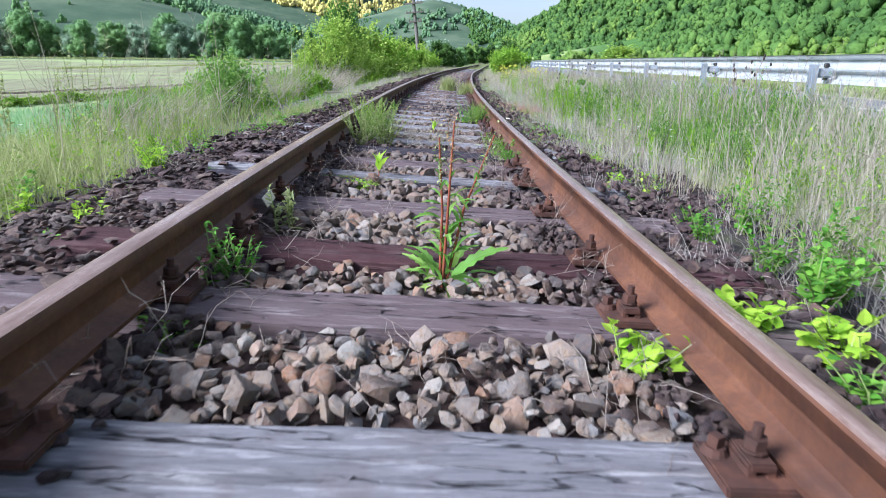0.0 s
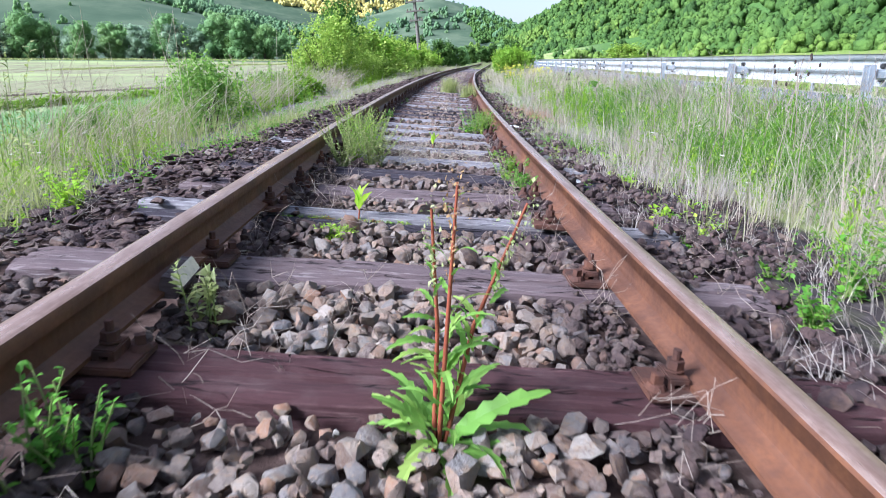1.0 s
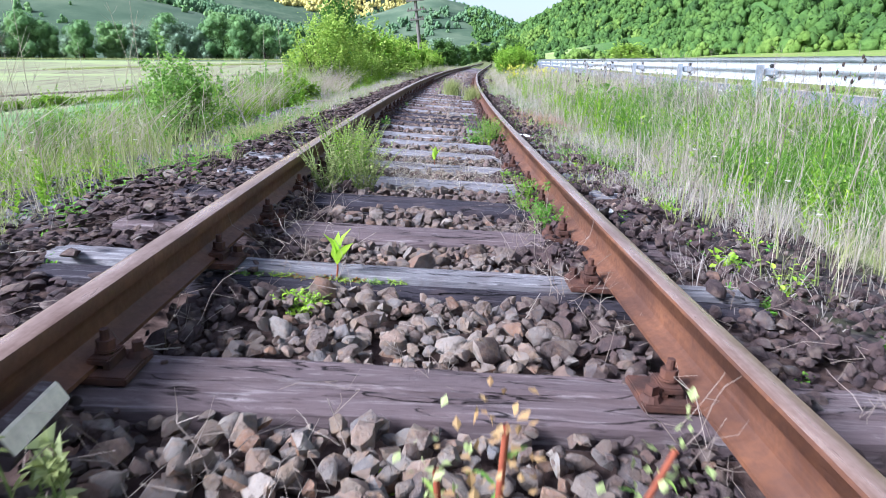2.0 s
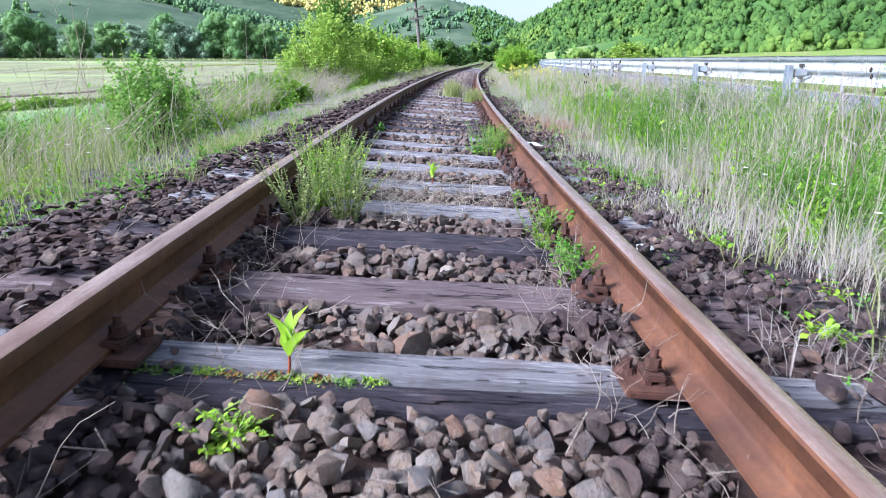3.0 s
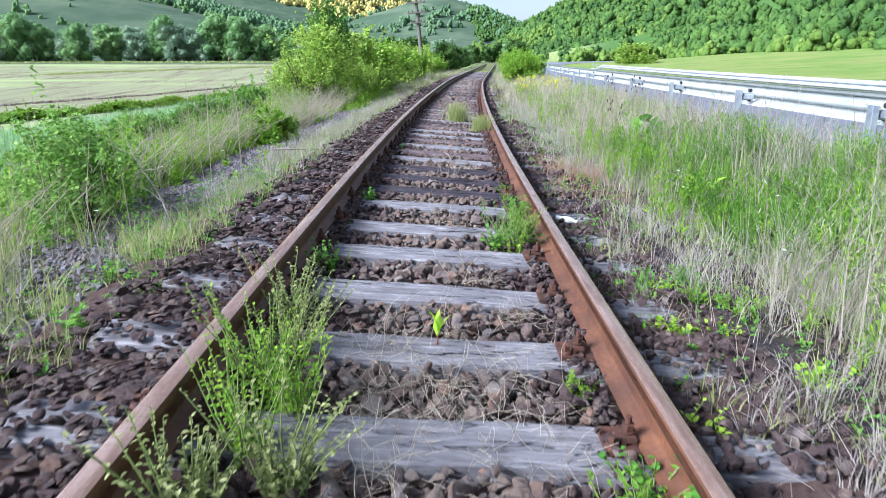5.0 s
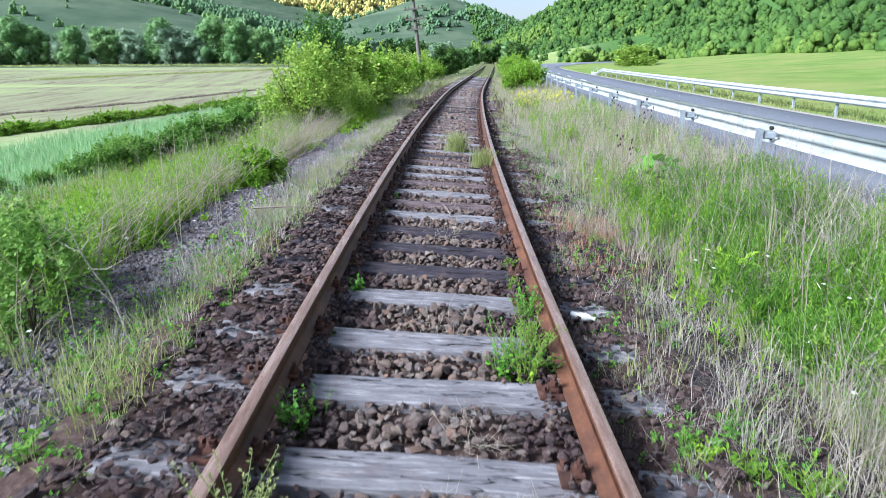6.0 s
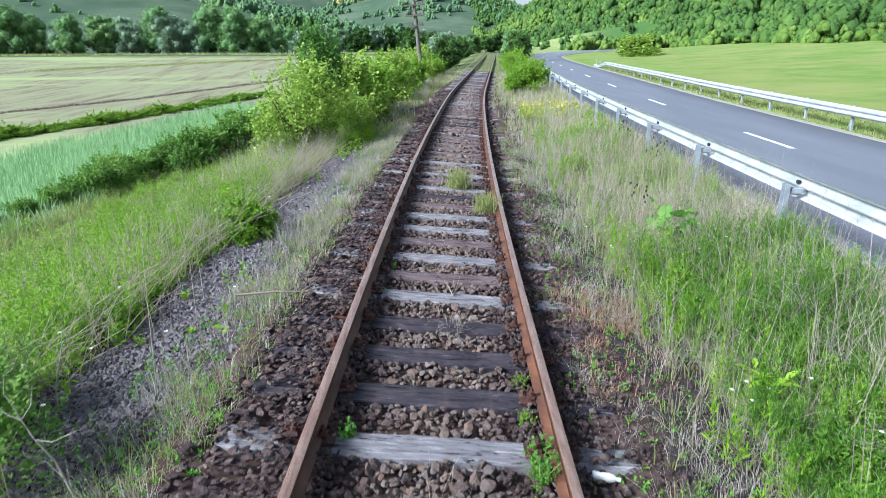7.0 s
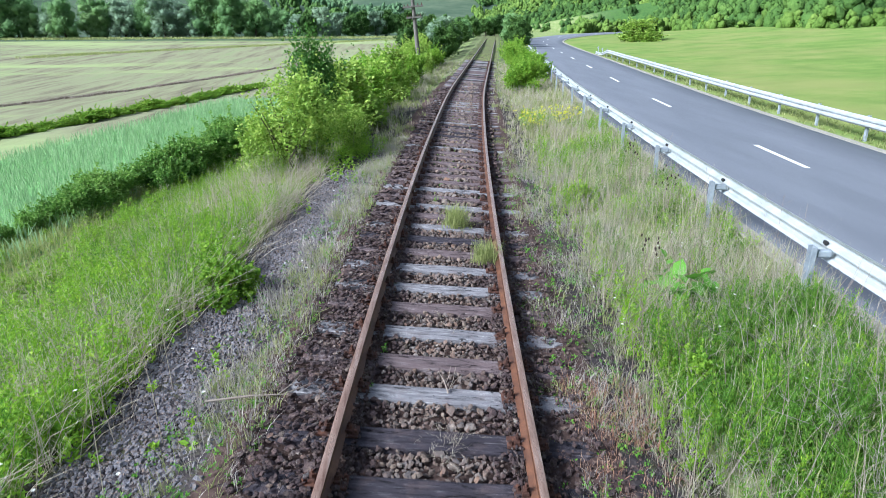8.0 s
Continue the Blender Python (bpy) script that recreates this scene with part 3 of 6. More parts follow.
def timber_mesh(name, mat, seed):
    """A split and weathered beam: rows of points round the section, with long cracks in its top."""
    r = np.random.default_rng(seed)
    xs = np.linspace(-LENGTH / 2, LENGTH / 2, 66)
    across = np.linspace(-BROAD / 2, BROAD / 2, 21)
    cracks = [(r.uniform(-0.1, 0.1), r.uniform(-1.2, 0.6), r.uniform(0.5, 1.6), r.uniform(0.012, 0.034), r.uniform(0, 6)) for _ in range(10)]
    ring = []
    for x in xs:
        wob = 0.006 * math.sin(3.1 * x + seed) + 0.004 * math.sin(9 * x + 2 * seed)
        sec = [(-BROAD / 2 + wob, -DEEP), (-BROAD / 2 - 0.004 + wob, -DEEP * 0.5)]
        for a in across:
            edge = (abs(a) / (BROAD / 2)) ** 6
            z = -0.016 * edge - 0.004 * (1 + math.sin(4 * x + 40 * a + seed)) * 0.5 - 0.003 * r.random()
            for c, x0, ln, dp, ph in cracks:
                t = (x - x0) / ln
                if 0 < t < 1:
                    z -= dp * math.sin(math.pi * t) ** 0.5 * math.exp(-((a - c - 0.006 * math.sin(5 * x + ph)) / 0.005) ** 2)
            sec.append((a * (1 - 0.02 * edge) + wob, z - 0.02 * max(0, abs(x) - 1.22) / 0.08 * r.random()))
        sec += [(BROAD / 2 + 0.004 + wob, -DEEP * 0.5), (BROAD / 2 + wob, -DEEP)]
        ring.append([(x, a, z) for a, z in sec])
    v = np.array(ring)
    n, k = v.shape[:2]
    i, j = np.meshgrid(np.arange(n - 1), np.arange(k), indexing="ij")
    q = (j + 1) % k
    f = np.stack([i * k + j, (i + 1) * k + j, (i + 1) * k + q, i * k + q], -1).reshape(-1, 4)
    tri = np.concatenate([f[:, [0, 1, 2]], f[:, [0, 2, 3]]])
    e = [[0, m + 1, m] for m in range(1, k - 1)] + [[(n - 1) * k, (n - 1) * k + m, (n - 1) * k + m + 1] for m in range(1, k - 1)]
    me = mesh_of(name, v.reshape(-1, 3), np.concatenate([tri, np.array(e)]), mat, True)
    me.set_sharp_from_angle(angle=radians(30))
    return me


def nut_mesh():
    bm = bmesh.new()
    bmesh.ops.create_cone(bm, cap_ends=True, segments=6, radius1=0.021, radius2=0.021, depth=0.022, matrix=Matrix.Translation((0, 0, 0.043)))
    bmesh.ops.create_cone(bm, cap_ends=True, segments=10, radius1=0.011, radius2=0.010, depth=0.095, matrix=Matrix.Translation((0, 0, 0.032)))
    bmesh.ops.create_cone(bm, cap_ends=True, segments=12, radius1=0.024, radius2=0.024, depth=0.005, matrix=Matrix.Translation((0, 0, 0.029)))
    return finish(bm, "bolt", mat_iron)


def screw_mesh():
    bm = bmesh.new()
    bmesh.ops.create_cone(bm, cap_ends=True, segments=12, radius1=0.027, radius2=0.019, depth=0.014, matrix=Matrix.Translation((0, 0, 0.007)))
    bmesh.ops.create_cube(bm, size=1, matrix=Matrix.Translation((0, 0, 0.025)) @ Matrix.Diagonal((0.022, 0.022, 0.024, 1)))
    return finish(bm, "screw", mat_iron)


def clamp_mesh():
    bm = box(0.052, 0.085, 0.018, 0.004, (0.0, 0, 0.018))
    for f in (-1, 1):
        bmesh.ops.create_cube(bm, size=1, matrix=Matrix.Translation((0.018 * f, 0, 0.007)) @ Matrix.Diagonal((0.016, 0.08, 0.018, 1)))
    return finish(bm, "clamp", mat_iron)


TIMBER_MESH = {(k, i): timber_mesh("timber_" + k, TIMBER[k], 3 + 5 * i + len(k)) for k in TIMBER for i in range(3)}
PLATE = finish(box(0.33, 0.15, 0.021, 0.004, (0, 0, 0.0105)), "base_plate", mat_iron)
BOLT, SCREW, CLAMP = nut_mesh(), screw_mesh(), clamp_mesh()
WORDS = {"grey": "weathered pale grey wooden sleeper with long cracks", "brown": "old brown wooden sleeper with worn top",
         "split": "wooden sleeper split lengthwise, half pale, half dark", "dark": "dark tarred wooden sleeper with grey streaks", "red": "dark red-brown wooden sleeper in the ballast"}


def build_sleeper(y, look_of, i, detail=True):
    r = random.Random(int(y * 100))
    m = track_pose(y, r.uniform(-0.04, 0.0)) @ Matrix.Rotation(radians(r.uniform(-1.2, 1.2)), 4, "Z")
    ob = thing("railway_sleeper", WORDS[look_of], "railway sleeper", m, "sleepers of the track")
    if look_of == "split":
        part("timber", TIMBER_MESH["grey", 1], ob, "pale grey rear half", Matrix.Translation((0, 0.066, 0.0)) @ Matrix.Diagonal((1, 0.46, 1, 1)))
        part("timber", TIMBER_MESH["dark", 2], ob, "dark rotten front half", Matrix.Translation((0.02, -0.066, -0.022)) @ Matrix.Rotation(radians(0.5), 4, "Z") @ Matrix.Diagonal((0.99, 0.46, 1, 1)))
    else:
        part("timber", TIMBER_MESH[look_of, i % 3], ob)
    for side in (-1, 1):
        at = Matrix.Translation((side * 0.7525, 0, 0))
        plate = part("base_plate", PLATE, ob, "rusted iron base plate", at)
        if not detail:
            continue
        for inner in (-1, 1):
            q = inner * 0.089
            part("clamp", CLAMP, plate, m=Matrix.Translation((q, 0, 0.021)))
            part("bolt", BOLT, plate, m=Matrix.Translation((q, 0, 0.026)) @ Matrix.Rotation(radians(r.uniform(0, 60)), 4, "Z"))
            part("screw", SCREW, plate, m=Matrix.Translation((inner * 0.142, r.uniform(0.03, 0.05) * r.choice((-1, 1)), 0.021)) @ Matrix.Rotation(r.random(), 4, "Z"))
    return ob


ROW_Y = [y for y, _ in SLEEPERS]
for i, (y, k) in enumerate(SLEEPERS):
    build_sleeper(y, k, i)
rr = random.Random(4)
y = 15.19
while y < 62:
    ROW_Y.append(y)
    build_sleeper(y, rr.choice(("grey", "brown", "brown", "dark", "grey")), rr.randrange(3), y < 24)
    y += 0.61 + rr.uniform(-0.03, 0.03)
y = 1.12 - 0.63
while y > -3:
    ROW_Y.append(y)
    build_sleeper(y, rr.choice(("grey", "brown")), rr.randrange(3), False)
    y -= 0.63
ROW_Y = np.array(sorted(ROW_Y))


# ---- guard rails ----
BEAM = [(0.0, -0.155), (0.012, -0.15), (0.03, -0.115), (0.078, -0.10), (0.083, -0.085), (0.083, -0.06), (0.078, -0.045), (0.025, -0.02), (0.018, 0.0),
        (0.025, 0.02), (0.078, 0.045), (0.083, 0.06), (0.083, 0.085), (0.078, 0.10), (0.03, 0.115), (0.012, 0.15), (0.0, 0.155)]


def post_mesh(high):
    """A channel post, open to one side."""
    sec = [(-0.05, -0.03), (0.05, -0.03), (0.05, 0.03), (0.043, 0.03), (0.043, -0.023), (-0.043, -0.023), (-0.043, 0.03), (-0.05, 0.03)]
    bm = bmesh.new()
    face = bm.faces.new([bm.verts.new((a, b, -0.35)) for a, b in sec])
    up = bmesh.ops.extrude_face_region(bm, geom=[face])
    bmesh.ops.translate(bm, vec=(0, 0, high + 0.35), verts=[v for v in up["geom"] if isinstance(v, bmesh.types.BMVert)])
    return finish(bm, "post", mat_post)


def spacer_mesh():
    bm = box(0.13, 0.055, 0.10, 0.02, (0.0, 0, 0.02), 3)
    bmesh.ops.create_cone(bm, cap_ends=True, segments=10, radius1=0.016, radius2=0.016, depth=0.02, matrix=Matrix.Translation((-0.07, 0, 0.04)) @ Matrix.Rotation(radians(90), 4, "Y"))
    return finish(bm, "spacer", mat_post)


def reflector_mesh():
    bm = box(0.04, 0.07, 0.05, 0.008, (0, 0, 0))
    return finish(bm, "reflector", mat_black)


SPACER, REFLECTOR, POST = spacer_mesh(), reflector_mesh(), post_mesh(0.71)


def build_guard(s, ground_h, posts, towards, end, label, marks, beam_h=0.66, gap=0.25):
    """A W-beam barrier on posts, its beam on the side that it turns to the road."""
    ys = steps((posts[0] - 1.2, posts[-1] + 1.2, 0.7))
    p, right, up = along(s + towards * (gap - 0.04), ys)
    p[:, 2] = ground_h(ys) + beam_h - (0.5 * smooth(end - 5, end + 1, ys) if end else 0)
    prof = [(towards * a, b) for a, b in BEAM]
    back = [(towards * (a - 0.004), b) for a, b in reversed(BEAM)]
    v, f = sweep(prof + back, (p, right, up))
    ob = thing("guard_rail", label, "guard rail", group="road guard rails")
    me = mesh_of("beam", v, f, mat_zinc, True)
    me.set_sharp_from_angle(angle=radians(25))
    part("beam", me, ob)
    for i, y in enumerate(posts):
        h = float(ground_h(np.array([y]))[0])
        q, _, _ = along(s, np.array([y - 0.1, y, y + 0.1]))
        m = Matrix.Translation((q[1][0], y, h)) @ Matrix.Rotation(-math.atan(slope(y)), 4, "Z")
        post = part("post", POST, ob, m=m @ Matrix.Rotation(radians(90 if towards > 0 else -90), 4, "Z"))
        part("spacer", SPACER, ob, m=m @ Matrix.Translation((towards * (0.5 * gap + 0.01), 0, min(beam_h, 0.6))) @ Matrix.Diagonal(((gap - 0.04) / 0.13, 1, 1, 1)))
        if marks:
            for dz in (-0.09, 0.04):
                part("bracket", REFLECTOR, ob, "small black bracket behind the beam", m=m @ Matrix.Translation((towards * (gap - 0.03), 0.14, beam_h + dz)))
    return ob


def near_h(y):
    return np.full(np.shape(y), -0.015) + 0.0 * y


def far_h(y):
    return np.full(np.shape(y), -0.17) + 0.3 * smooth(60, 110, y)


build_guard(4.22, near_h, [13.38 + 3.07 * k for k in range(-5, 21)], 1, None, "galvanised steel road barrier seen from behind beside tall grass", True)
build_guard(11.75, far_h, [24.65 + 2.78 * k for k in range(-7, 19)], -1, 72, "galvanised steel road barrier in front of the meadow", False, 0.54, 0.16)


# ---- utility pole ----
def build_pole(x, y, high, lean):
    z = float(gz(x, y))
    ob = thing("utility_pole", "old leaning wooden utility pole with crossarms", "utility pole", Matrix.Translation((x, y, z)) @ Matrix.Rotation(radians(lean), 4, "Y"))
    v, f = tube([(0, 0, -0.5), (0, 0, high * 0.5), (0, 0, high)], [0.15, 0.125, 0.095], 12)
    part("shaft", mesh_of("shaft", v, f, mat_pole, True), ob)
    bm = bmesh.new()
    bmesh.ops.create_cone(bm, cap_ends=True, segments=8, radius1=0.035, radius2=0.02, depth=0.13)
    cup = finish(bm, "insulator", mat_iron)
    arm = finish(box(1.25, 0.10, 0.10, 0.01), "crossarm", mat_pole)
    for k, w in ((0.2, 0.8), (0.8, 1.0), (1.4, 1.0), (2.0, 0.75)):
        a = part("crossarm", arm, ob, m=Matrix.Translation((0, -0.13, high - k)) @ Matrix.Diagonal((w, 1, 1, 1)))
        for q in (-0.52, -0.3, 0.3, 0.52):
            part("insulator", cup, a, m=Matrix.Translation((q, 0, 0.11)))


build_pole(-0.25, 47.0, 5.6, -5.5)

# ---- grass and leaves ----
LEAF_V = np.array([(0, 0, 0), (0, 0.35, 0.06), (0, 0.72, 0.05), (0, 1, -0.04), (-0.5, 0.33, 0.12), (-0.36, 0.7, 0.10), (0.5, 0.33, 0.12), (0.36, 0.7, 0.10)], float)
LEAF_F = np.array([(0, 6, 1), (0, 1, 4), (1, 6, 7), (1, 7, 2), (1, 2, 5), (1, 5, 4), (2, 7, 3), (2, 3, 5)])
CARD_V = np.array([(0, -0.5, 0), (0.36, 0.0, 0.10), (0, 0.5, 0), (-0.36, 0.0, 0.10)], float)
CARD_F = np.array([(0, 1, 2), (0, 2, 3)])


def blades(r, places, high, wide, bend_by, curl=1.0, yaw=None):
    """Curved, tapering blades: vertices and triangles. bend_by: how far the tip leans, per height."""
    n = len(places)
    yaw = r.uniform(0, 2 * np.pi, n) if yaw is None else yaw
    d = np.stack([np.cos(yaw), np.sin(yaw), np.zeros(n)], -1)
    w = np.stack([-np.sin(yaw), np.cos(yaw), np.zeros(n)], -1)
    spin = r.uniform(0, 2 * np.pi, n)
    w = w * np.cos(spin)[:, None] + d * np.sin(spin)[:, None]
    out = []
    for t, k in ((0.0, 1.0), (0.45, 0.85), (0.8, 0.5)):
        c = places + d * (bend_by * high * t ** (1 + curl))[:, None] + np.array([0, 0, 1.0]) * (high * (t - 0.18 * np.minimum(bend_by, 1.2) * t * t))[:, None]
        out += [c - w * (wide * k / 2)[:, None], c + w * (wide * k / 2)[:, None]]
    out.append(places + d * (bend_by * high)[:, None] + np.array([0, 0, 1.0]) * (high * (1 - 0.18 * np.minimum(bend_by, 1.2)))[:, None])
    v = np.stack(out, 1).reshape(-1, 3)
    f = np.array([(0, 1, 3), (0, 3, 2), (2, 3, 5), (2, 5, 4), (4, 5, 6)])
    return v, (f[None] + (np.arange(n) * 7)[:, None, None]).reshape(-1, 3), out[-1]


def patch_noise(x, y, size, seed):
    return 0.5 + 0.5 * waves(x, y, size, seed)


def scatter(r, y0, y1, s0, s1, per_m2, thin=None):
    n = int((y1 - y0) * (s1 - s0) * per_m2)
    y = r.uniform(y0, y1, n)
    s = r.uniform(s0, s1, n)
    if thin is not None:
        keep = r.random(n) < thin(y, s)
        y, s = y[keep], s[keep]
    m = slope(y)
    x = xc(y) + s / np.sqrt(1 + m * m)
    return np.stack([x, y, gz(x, y) - 0.01], -1), s


def right_cover(y, s):
    edge = 1.35 + 0.25 * waves(y, s, 0.6, 1.0) + 0.25 * smooth(4, 1, y) - 0.35 * smooth(14, 25, y)
    return (0.15 + 0.85 * smooth(edge + 0.2, edge + 0.8, s)) * smooth(edge - 0.1, edge + 0.2, s) * (0.3 + 0.7 * patch_noise(s * 1.3, y, 0.5, 4.0))


def left_cover(y, s):
    edge = -1.45 - 0.2 * waves(y, s, 0.7, 3.0) - 0.5 * smooth(4.5, 1, y) + 0.2 * smooth(15, 24, y)
    path = smooth(0.36, 0.16, np.abs(s + 7.9))
    chips = smooth(-1.75, -2.0, s) * smooth(-3.0, -2.75, s) * smooth(7.5, 9.5, y) * (1 - smooth(19, 21, y))
    return (0.25 + 0.75 * smooth(edge - 0.4, edge - 0.9, s)) * smooth(edge, edge - 0.3, s) * (0.3 + 0.7 * patch_noise(s * 1.3, y, 0.6, 5.0)) * (1 - 0.95 * chips) * (1 - 0.9 * path)


def grass_object(name, label, v, f, mat):
    return thing(name, label, "grass", kind="stuff", data=mesh_of(name, v, f, mat))


def grow(name, label, mat, runs, seed, heads=None):
    """runs: (y0, y1, s0, s1, per_m2, thin, low, high, width, lean)"""
    r = np.random.default_rng(seed)
    pieces, tips = [], []
    for y0, y1, s0, s1, per, thin, lo, hi, wide, lean in runs:
        tuft = 9
        p, s = scatter(r, y0, y1, s0, s1, per / tuft, thin)
        if not len(p):
            continue
        a = r.uniform(0, 6.28, (len(p), tuft))
        q = np.abs(r.normal(0, 0.05, (len(p), tuft)))
        lean_all = r.normal(0, 0.5, (len(p), 1, 2))
        off = np.stack([np.cos(a) * q, np.sin(a) * q, 0 * a], -1)
        yaw = np.arctan2(np.sin(a) + lean_all[..., 1], np.cos(a) + lean_all[..., 0]).ravel() + r.normal(0, 0.4, a.size)
        tall = np.repeat(r.uniform(0.6, 1.15, len(p)), tuft)
        p = (p[:, None] + off).reshape(-1, 3)
        s = np.repeat(s, tuft)
        n = len(p)
        near = 0.55 + 0.45 * smooth(1.5, 2.6, np.abs(s))
        h = tall * r.uniform(lo, hi, n) * near * (0.55 + 0.65 * patch_noise(p[:, 0], p[:, 1], 0.6, 2.0))
        v, f, tip = blades(r, p, h, wide * r.uniform(0.6, 1.3, n), np.abs(r.normal(0, lean, n)) + 0.03, yaw=yaw)
        pieces.append((v, f))
        tips.append(tip[h > 0.55 * hi])
    v, f = join(pieces)
    grass_object(name, label, v, f, mat)
    return np.concatenate(tips)


def on_right(k):
    return lambda y, s: right_cover(y, s) * k(y, s)


def on_left(k):
    return lambda y, s: left_cover(y, s) * k(y, s)


def one(y, s):
    return np.ones_like(y)


def clumpy(y, s):
    return smooth(0.3, 0.75, patch_noise(s * 1.2, y, 0.33, 8.0))


def deep(y, s):
    """Where the lush herbs stand, the straw thins out."""
    return 1 - 0.5 * smooth(2.0, 2.5, s) * smooth(4.5, 7, y) * smooth(14, 11, y)


tips = grow("dry_grass", "tall pale straw-coloured dry grass on the verges", mat_straw, [
    (0.6, 8, 1.3, 4.6, 850, on_right(deep), 0.3, 0.95, 0.003, 0.5),
    (8, 22, 1.3, 4.7, 300, on_right(deep), 0.3, 0.8, 0.005, 0.5),
    (2, 20, 2.4, 4.25, 330, lambda y, s: clumpy(y, s) * deep(y, s), 0.5, 1.05, 0.0036, 0.4),
    (8, 15, 3.1, 4.25, 420, clumpy, 0.55, 1.0, 0.004, 0.55),
    (22, 60, 0.95, 4.6, 190, on_right(one), 0.3, 0.7, 0.010, 0.4),
    (0.6, 9, -6.5, -1.6, 230, on_left(lambda y, s: 0.25 + 0.75 * clumpy(y, s)), 0.3, 0.9, 0.003, 0.5),
    (9, 24, -5.5, -2.9, 520, on_left(lambda y, s: smooth(0.45, 0.7, patch_noise(s, y, 0.7, 6.5))), 0.35, 1.0, 0.005, 0.5),
    (9, 24, -7.2, -5.0, 90, on_left(one), 0.3, 0.7, 0.005, 0.5),
    (24, 60, -5.5, -1.2, 110, on_left(one), 0.3, 0.65, 0.010, 0.4),
    (14, 60, -0.66, 0.66, 50, lambda y, s: smooth(14, 40, y), 0.05, 0.2, 0.006, 0.7),
    (-5, 0.6, 1.5, 4.3, 200, one, 0.3, 0.9, 0.005, 0.5),
    (-5, 0.6, -6.5, -1.9, 200, one, 0.3, 0.9, 0.005, 0.5),
], 11)
grow("dead_grass", "short grey dead grass at the ballast edges", mat_ash, [
    (0.8, 24, 1.05, 2.8, 700, clumpy, 0.1, 0.4, 0.0036, 0.95),
    (5, 20, 1.15, 1.95, 480, lambda y, s: 0.25 + 0.75 * clumpy(y, s), 0.08, 0.3, 0.0036, 0.9),
    (5, 24, 1.25, 2.6, 420, clumpy, 0.25, 0.6, 0.0034, 0.6),
    (0.8, 7, -3.0, -1.35, 160, clumpy, 0.06, 0.28, 0.0036, 1.1),
    (6, 24, -2.15, -1.35, 1300, lambda y, s: (clumpy(y, s) + 0.2) * smooth(7, 11, y), 0.15, 0.45, 0.005, 0.7),
    (6, 24, -3.1, -1.9, 22, clumpy, 0.06, 0.3, 0.004, 0.9),
    (2, 16, 2.4, 4.3, 70, clumpy, 0.3, 0.7, 0.004, 0.9),
], 16)
grow("dead_grass", "reddish dead grass beside the rail", mat_rosy, [(9.8, 11.9, 1.15, 1.85, 1900, lambda y, s: 0.3 + 0.7 * clumpy(y, s), 0.12, 0.36, 0.0035, 0.7)], 17)
grow("green_grass", "fresh green grass and herbs on the verges", mat_blade, [
    (0.6, 8, 1.2, 4.7, 170, on_right(one), 0.2, 0.65, 0.0055, 0.5),
    (2.0, 4.8, -3.6, -1.75, 900, one, 0.2, 0.6, 0.0045, 0.6),
    (8, 22, 1.2, 4.8, 300, on_right(lambda y, s: 0.4 + 0.6 * deep(y, s)), 0.15, 0.55, 0.008, 0.5),
    (22, 60, 0.95, 4.7, 150, on_right(one), 0.2, 0.5, 0.016, 0.45),
    (0.6, 9, -7.5, -1.5, 270, on_left(one), 0.15, 0.55, 0.006, 0.55),
    (9, 24, -9.2, -3.0, 380, on_left(one), 0.15, 0.5, 0.009, 0.5),
    (24, 60, -8.5, -1.2, 130, on_left(one), 0.2, 0.5, 0.018, 0.45),
    (6, 26, -2.05, -1.35, 1200, lambda y, s: clumpy(y, s) * 0.9 + 0.1, 0.12, 0.42, 0.0055, 0.7),
    (5, 26, 0.9, 2.3, 520, clumpy, 0.08, 0.36, 0.0048, 0.7),
    (20, 75, -1.3, 1.3, 90, lambda y, s: smooth(20, 50, y), 0.05, 0.24, 0.010, 0.5),
    (10, 75, 11.5, 13.4, 110, one, 0.08, 0.28, 0.018, 0.5),
    (-5, 0.6, 1.4, 4.5, 240, one, 0.15, 0.5, 0.008, 0.5),
    (-5, 0.6, -8.0, -1.8, 240, one, 0.15, 0.5, 0.008, 0.5),
], 12)


def herbs(name, label, mat, runs, seed, broad=0.75, tip_up=0.45):
    """Leafy upright herbs: many small leaves round hidden stems."""
    r = np.random.default_rng(seed)
    pts, size = [], []
    for y0, y1, s0, s1, per, thin, lo, hi, leaf, k in runs:
        p, s = scatter(r, y0, y1, s0, s1, per, thin)
        h = r.uniform(lo, hi, len(p)) * (0.35 + 1.0 * patch_noise(p[:, 0], p[:, 1], 0.28, 4.0) ** 1.2)
        lean = r.normal(0, 0.16, (len(p), 2))
        t = r.uniform(0.05, 1.0, (len(p), k))
        q = np.repeat(p[:, None], k, 1)
        q[..., 2] += t * h[:, None]
        q[..., :2] += lean[:, None] * (t * h[:, None])[..., None] + r.normal(0, 0.012, q[..., :2].shape)
        pts.append(q.reshape(-1, 3))
        size.append((leaf * r.uniform(0.6, 1.3, t.shape) * (1.15 - 0.6 * t)).ravel())
    pts, size = np.concatenate(pts), np.concatenate(size)
    n = len(pts)
    v, f = spread(CARD_V + [0, 0.5, 0], CARD_F, turns_of(r.uniform(0, 6.28, n), r.normal(tip_up, 0.4, n), r.normal(0, 0.4, n), np.stack([size * broad, size, size], -1)), pts)
    grass_object(name, label, v, f, mat)


def lush_right(y, s):
    return smooth(1.9, 2.4, s) * smooth(0.42, 0.72, patch_noise(s * 1.1, y * 0.8, 0.75, 1.3) + 0.4 * smooth(4.5, 8, y) * smooth(13, 9, y) * smooth(2.2, 3.0, s))


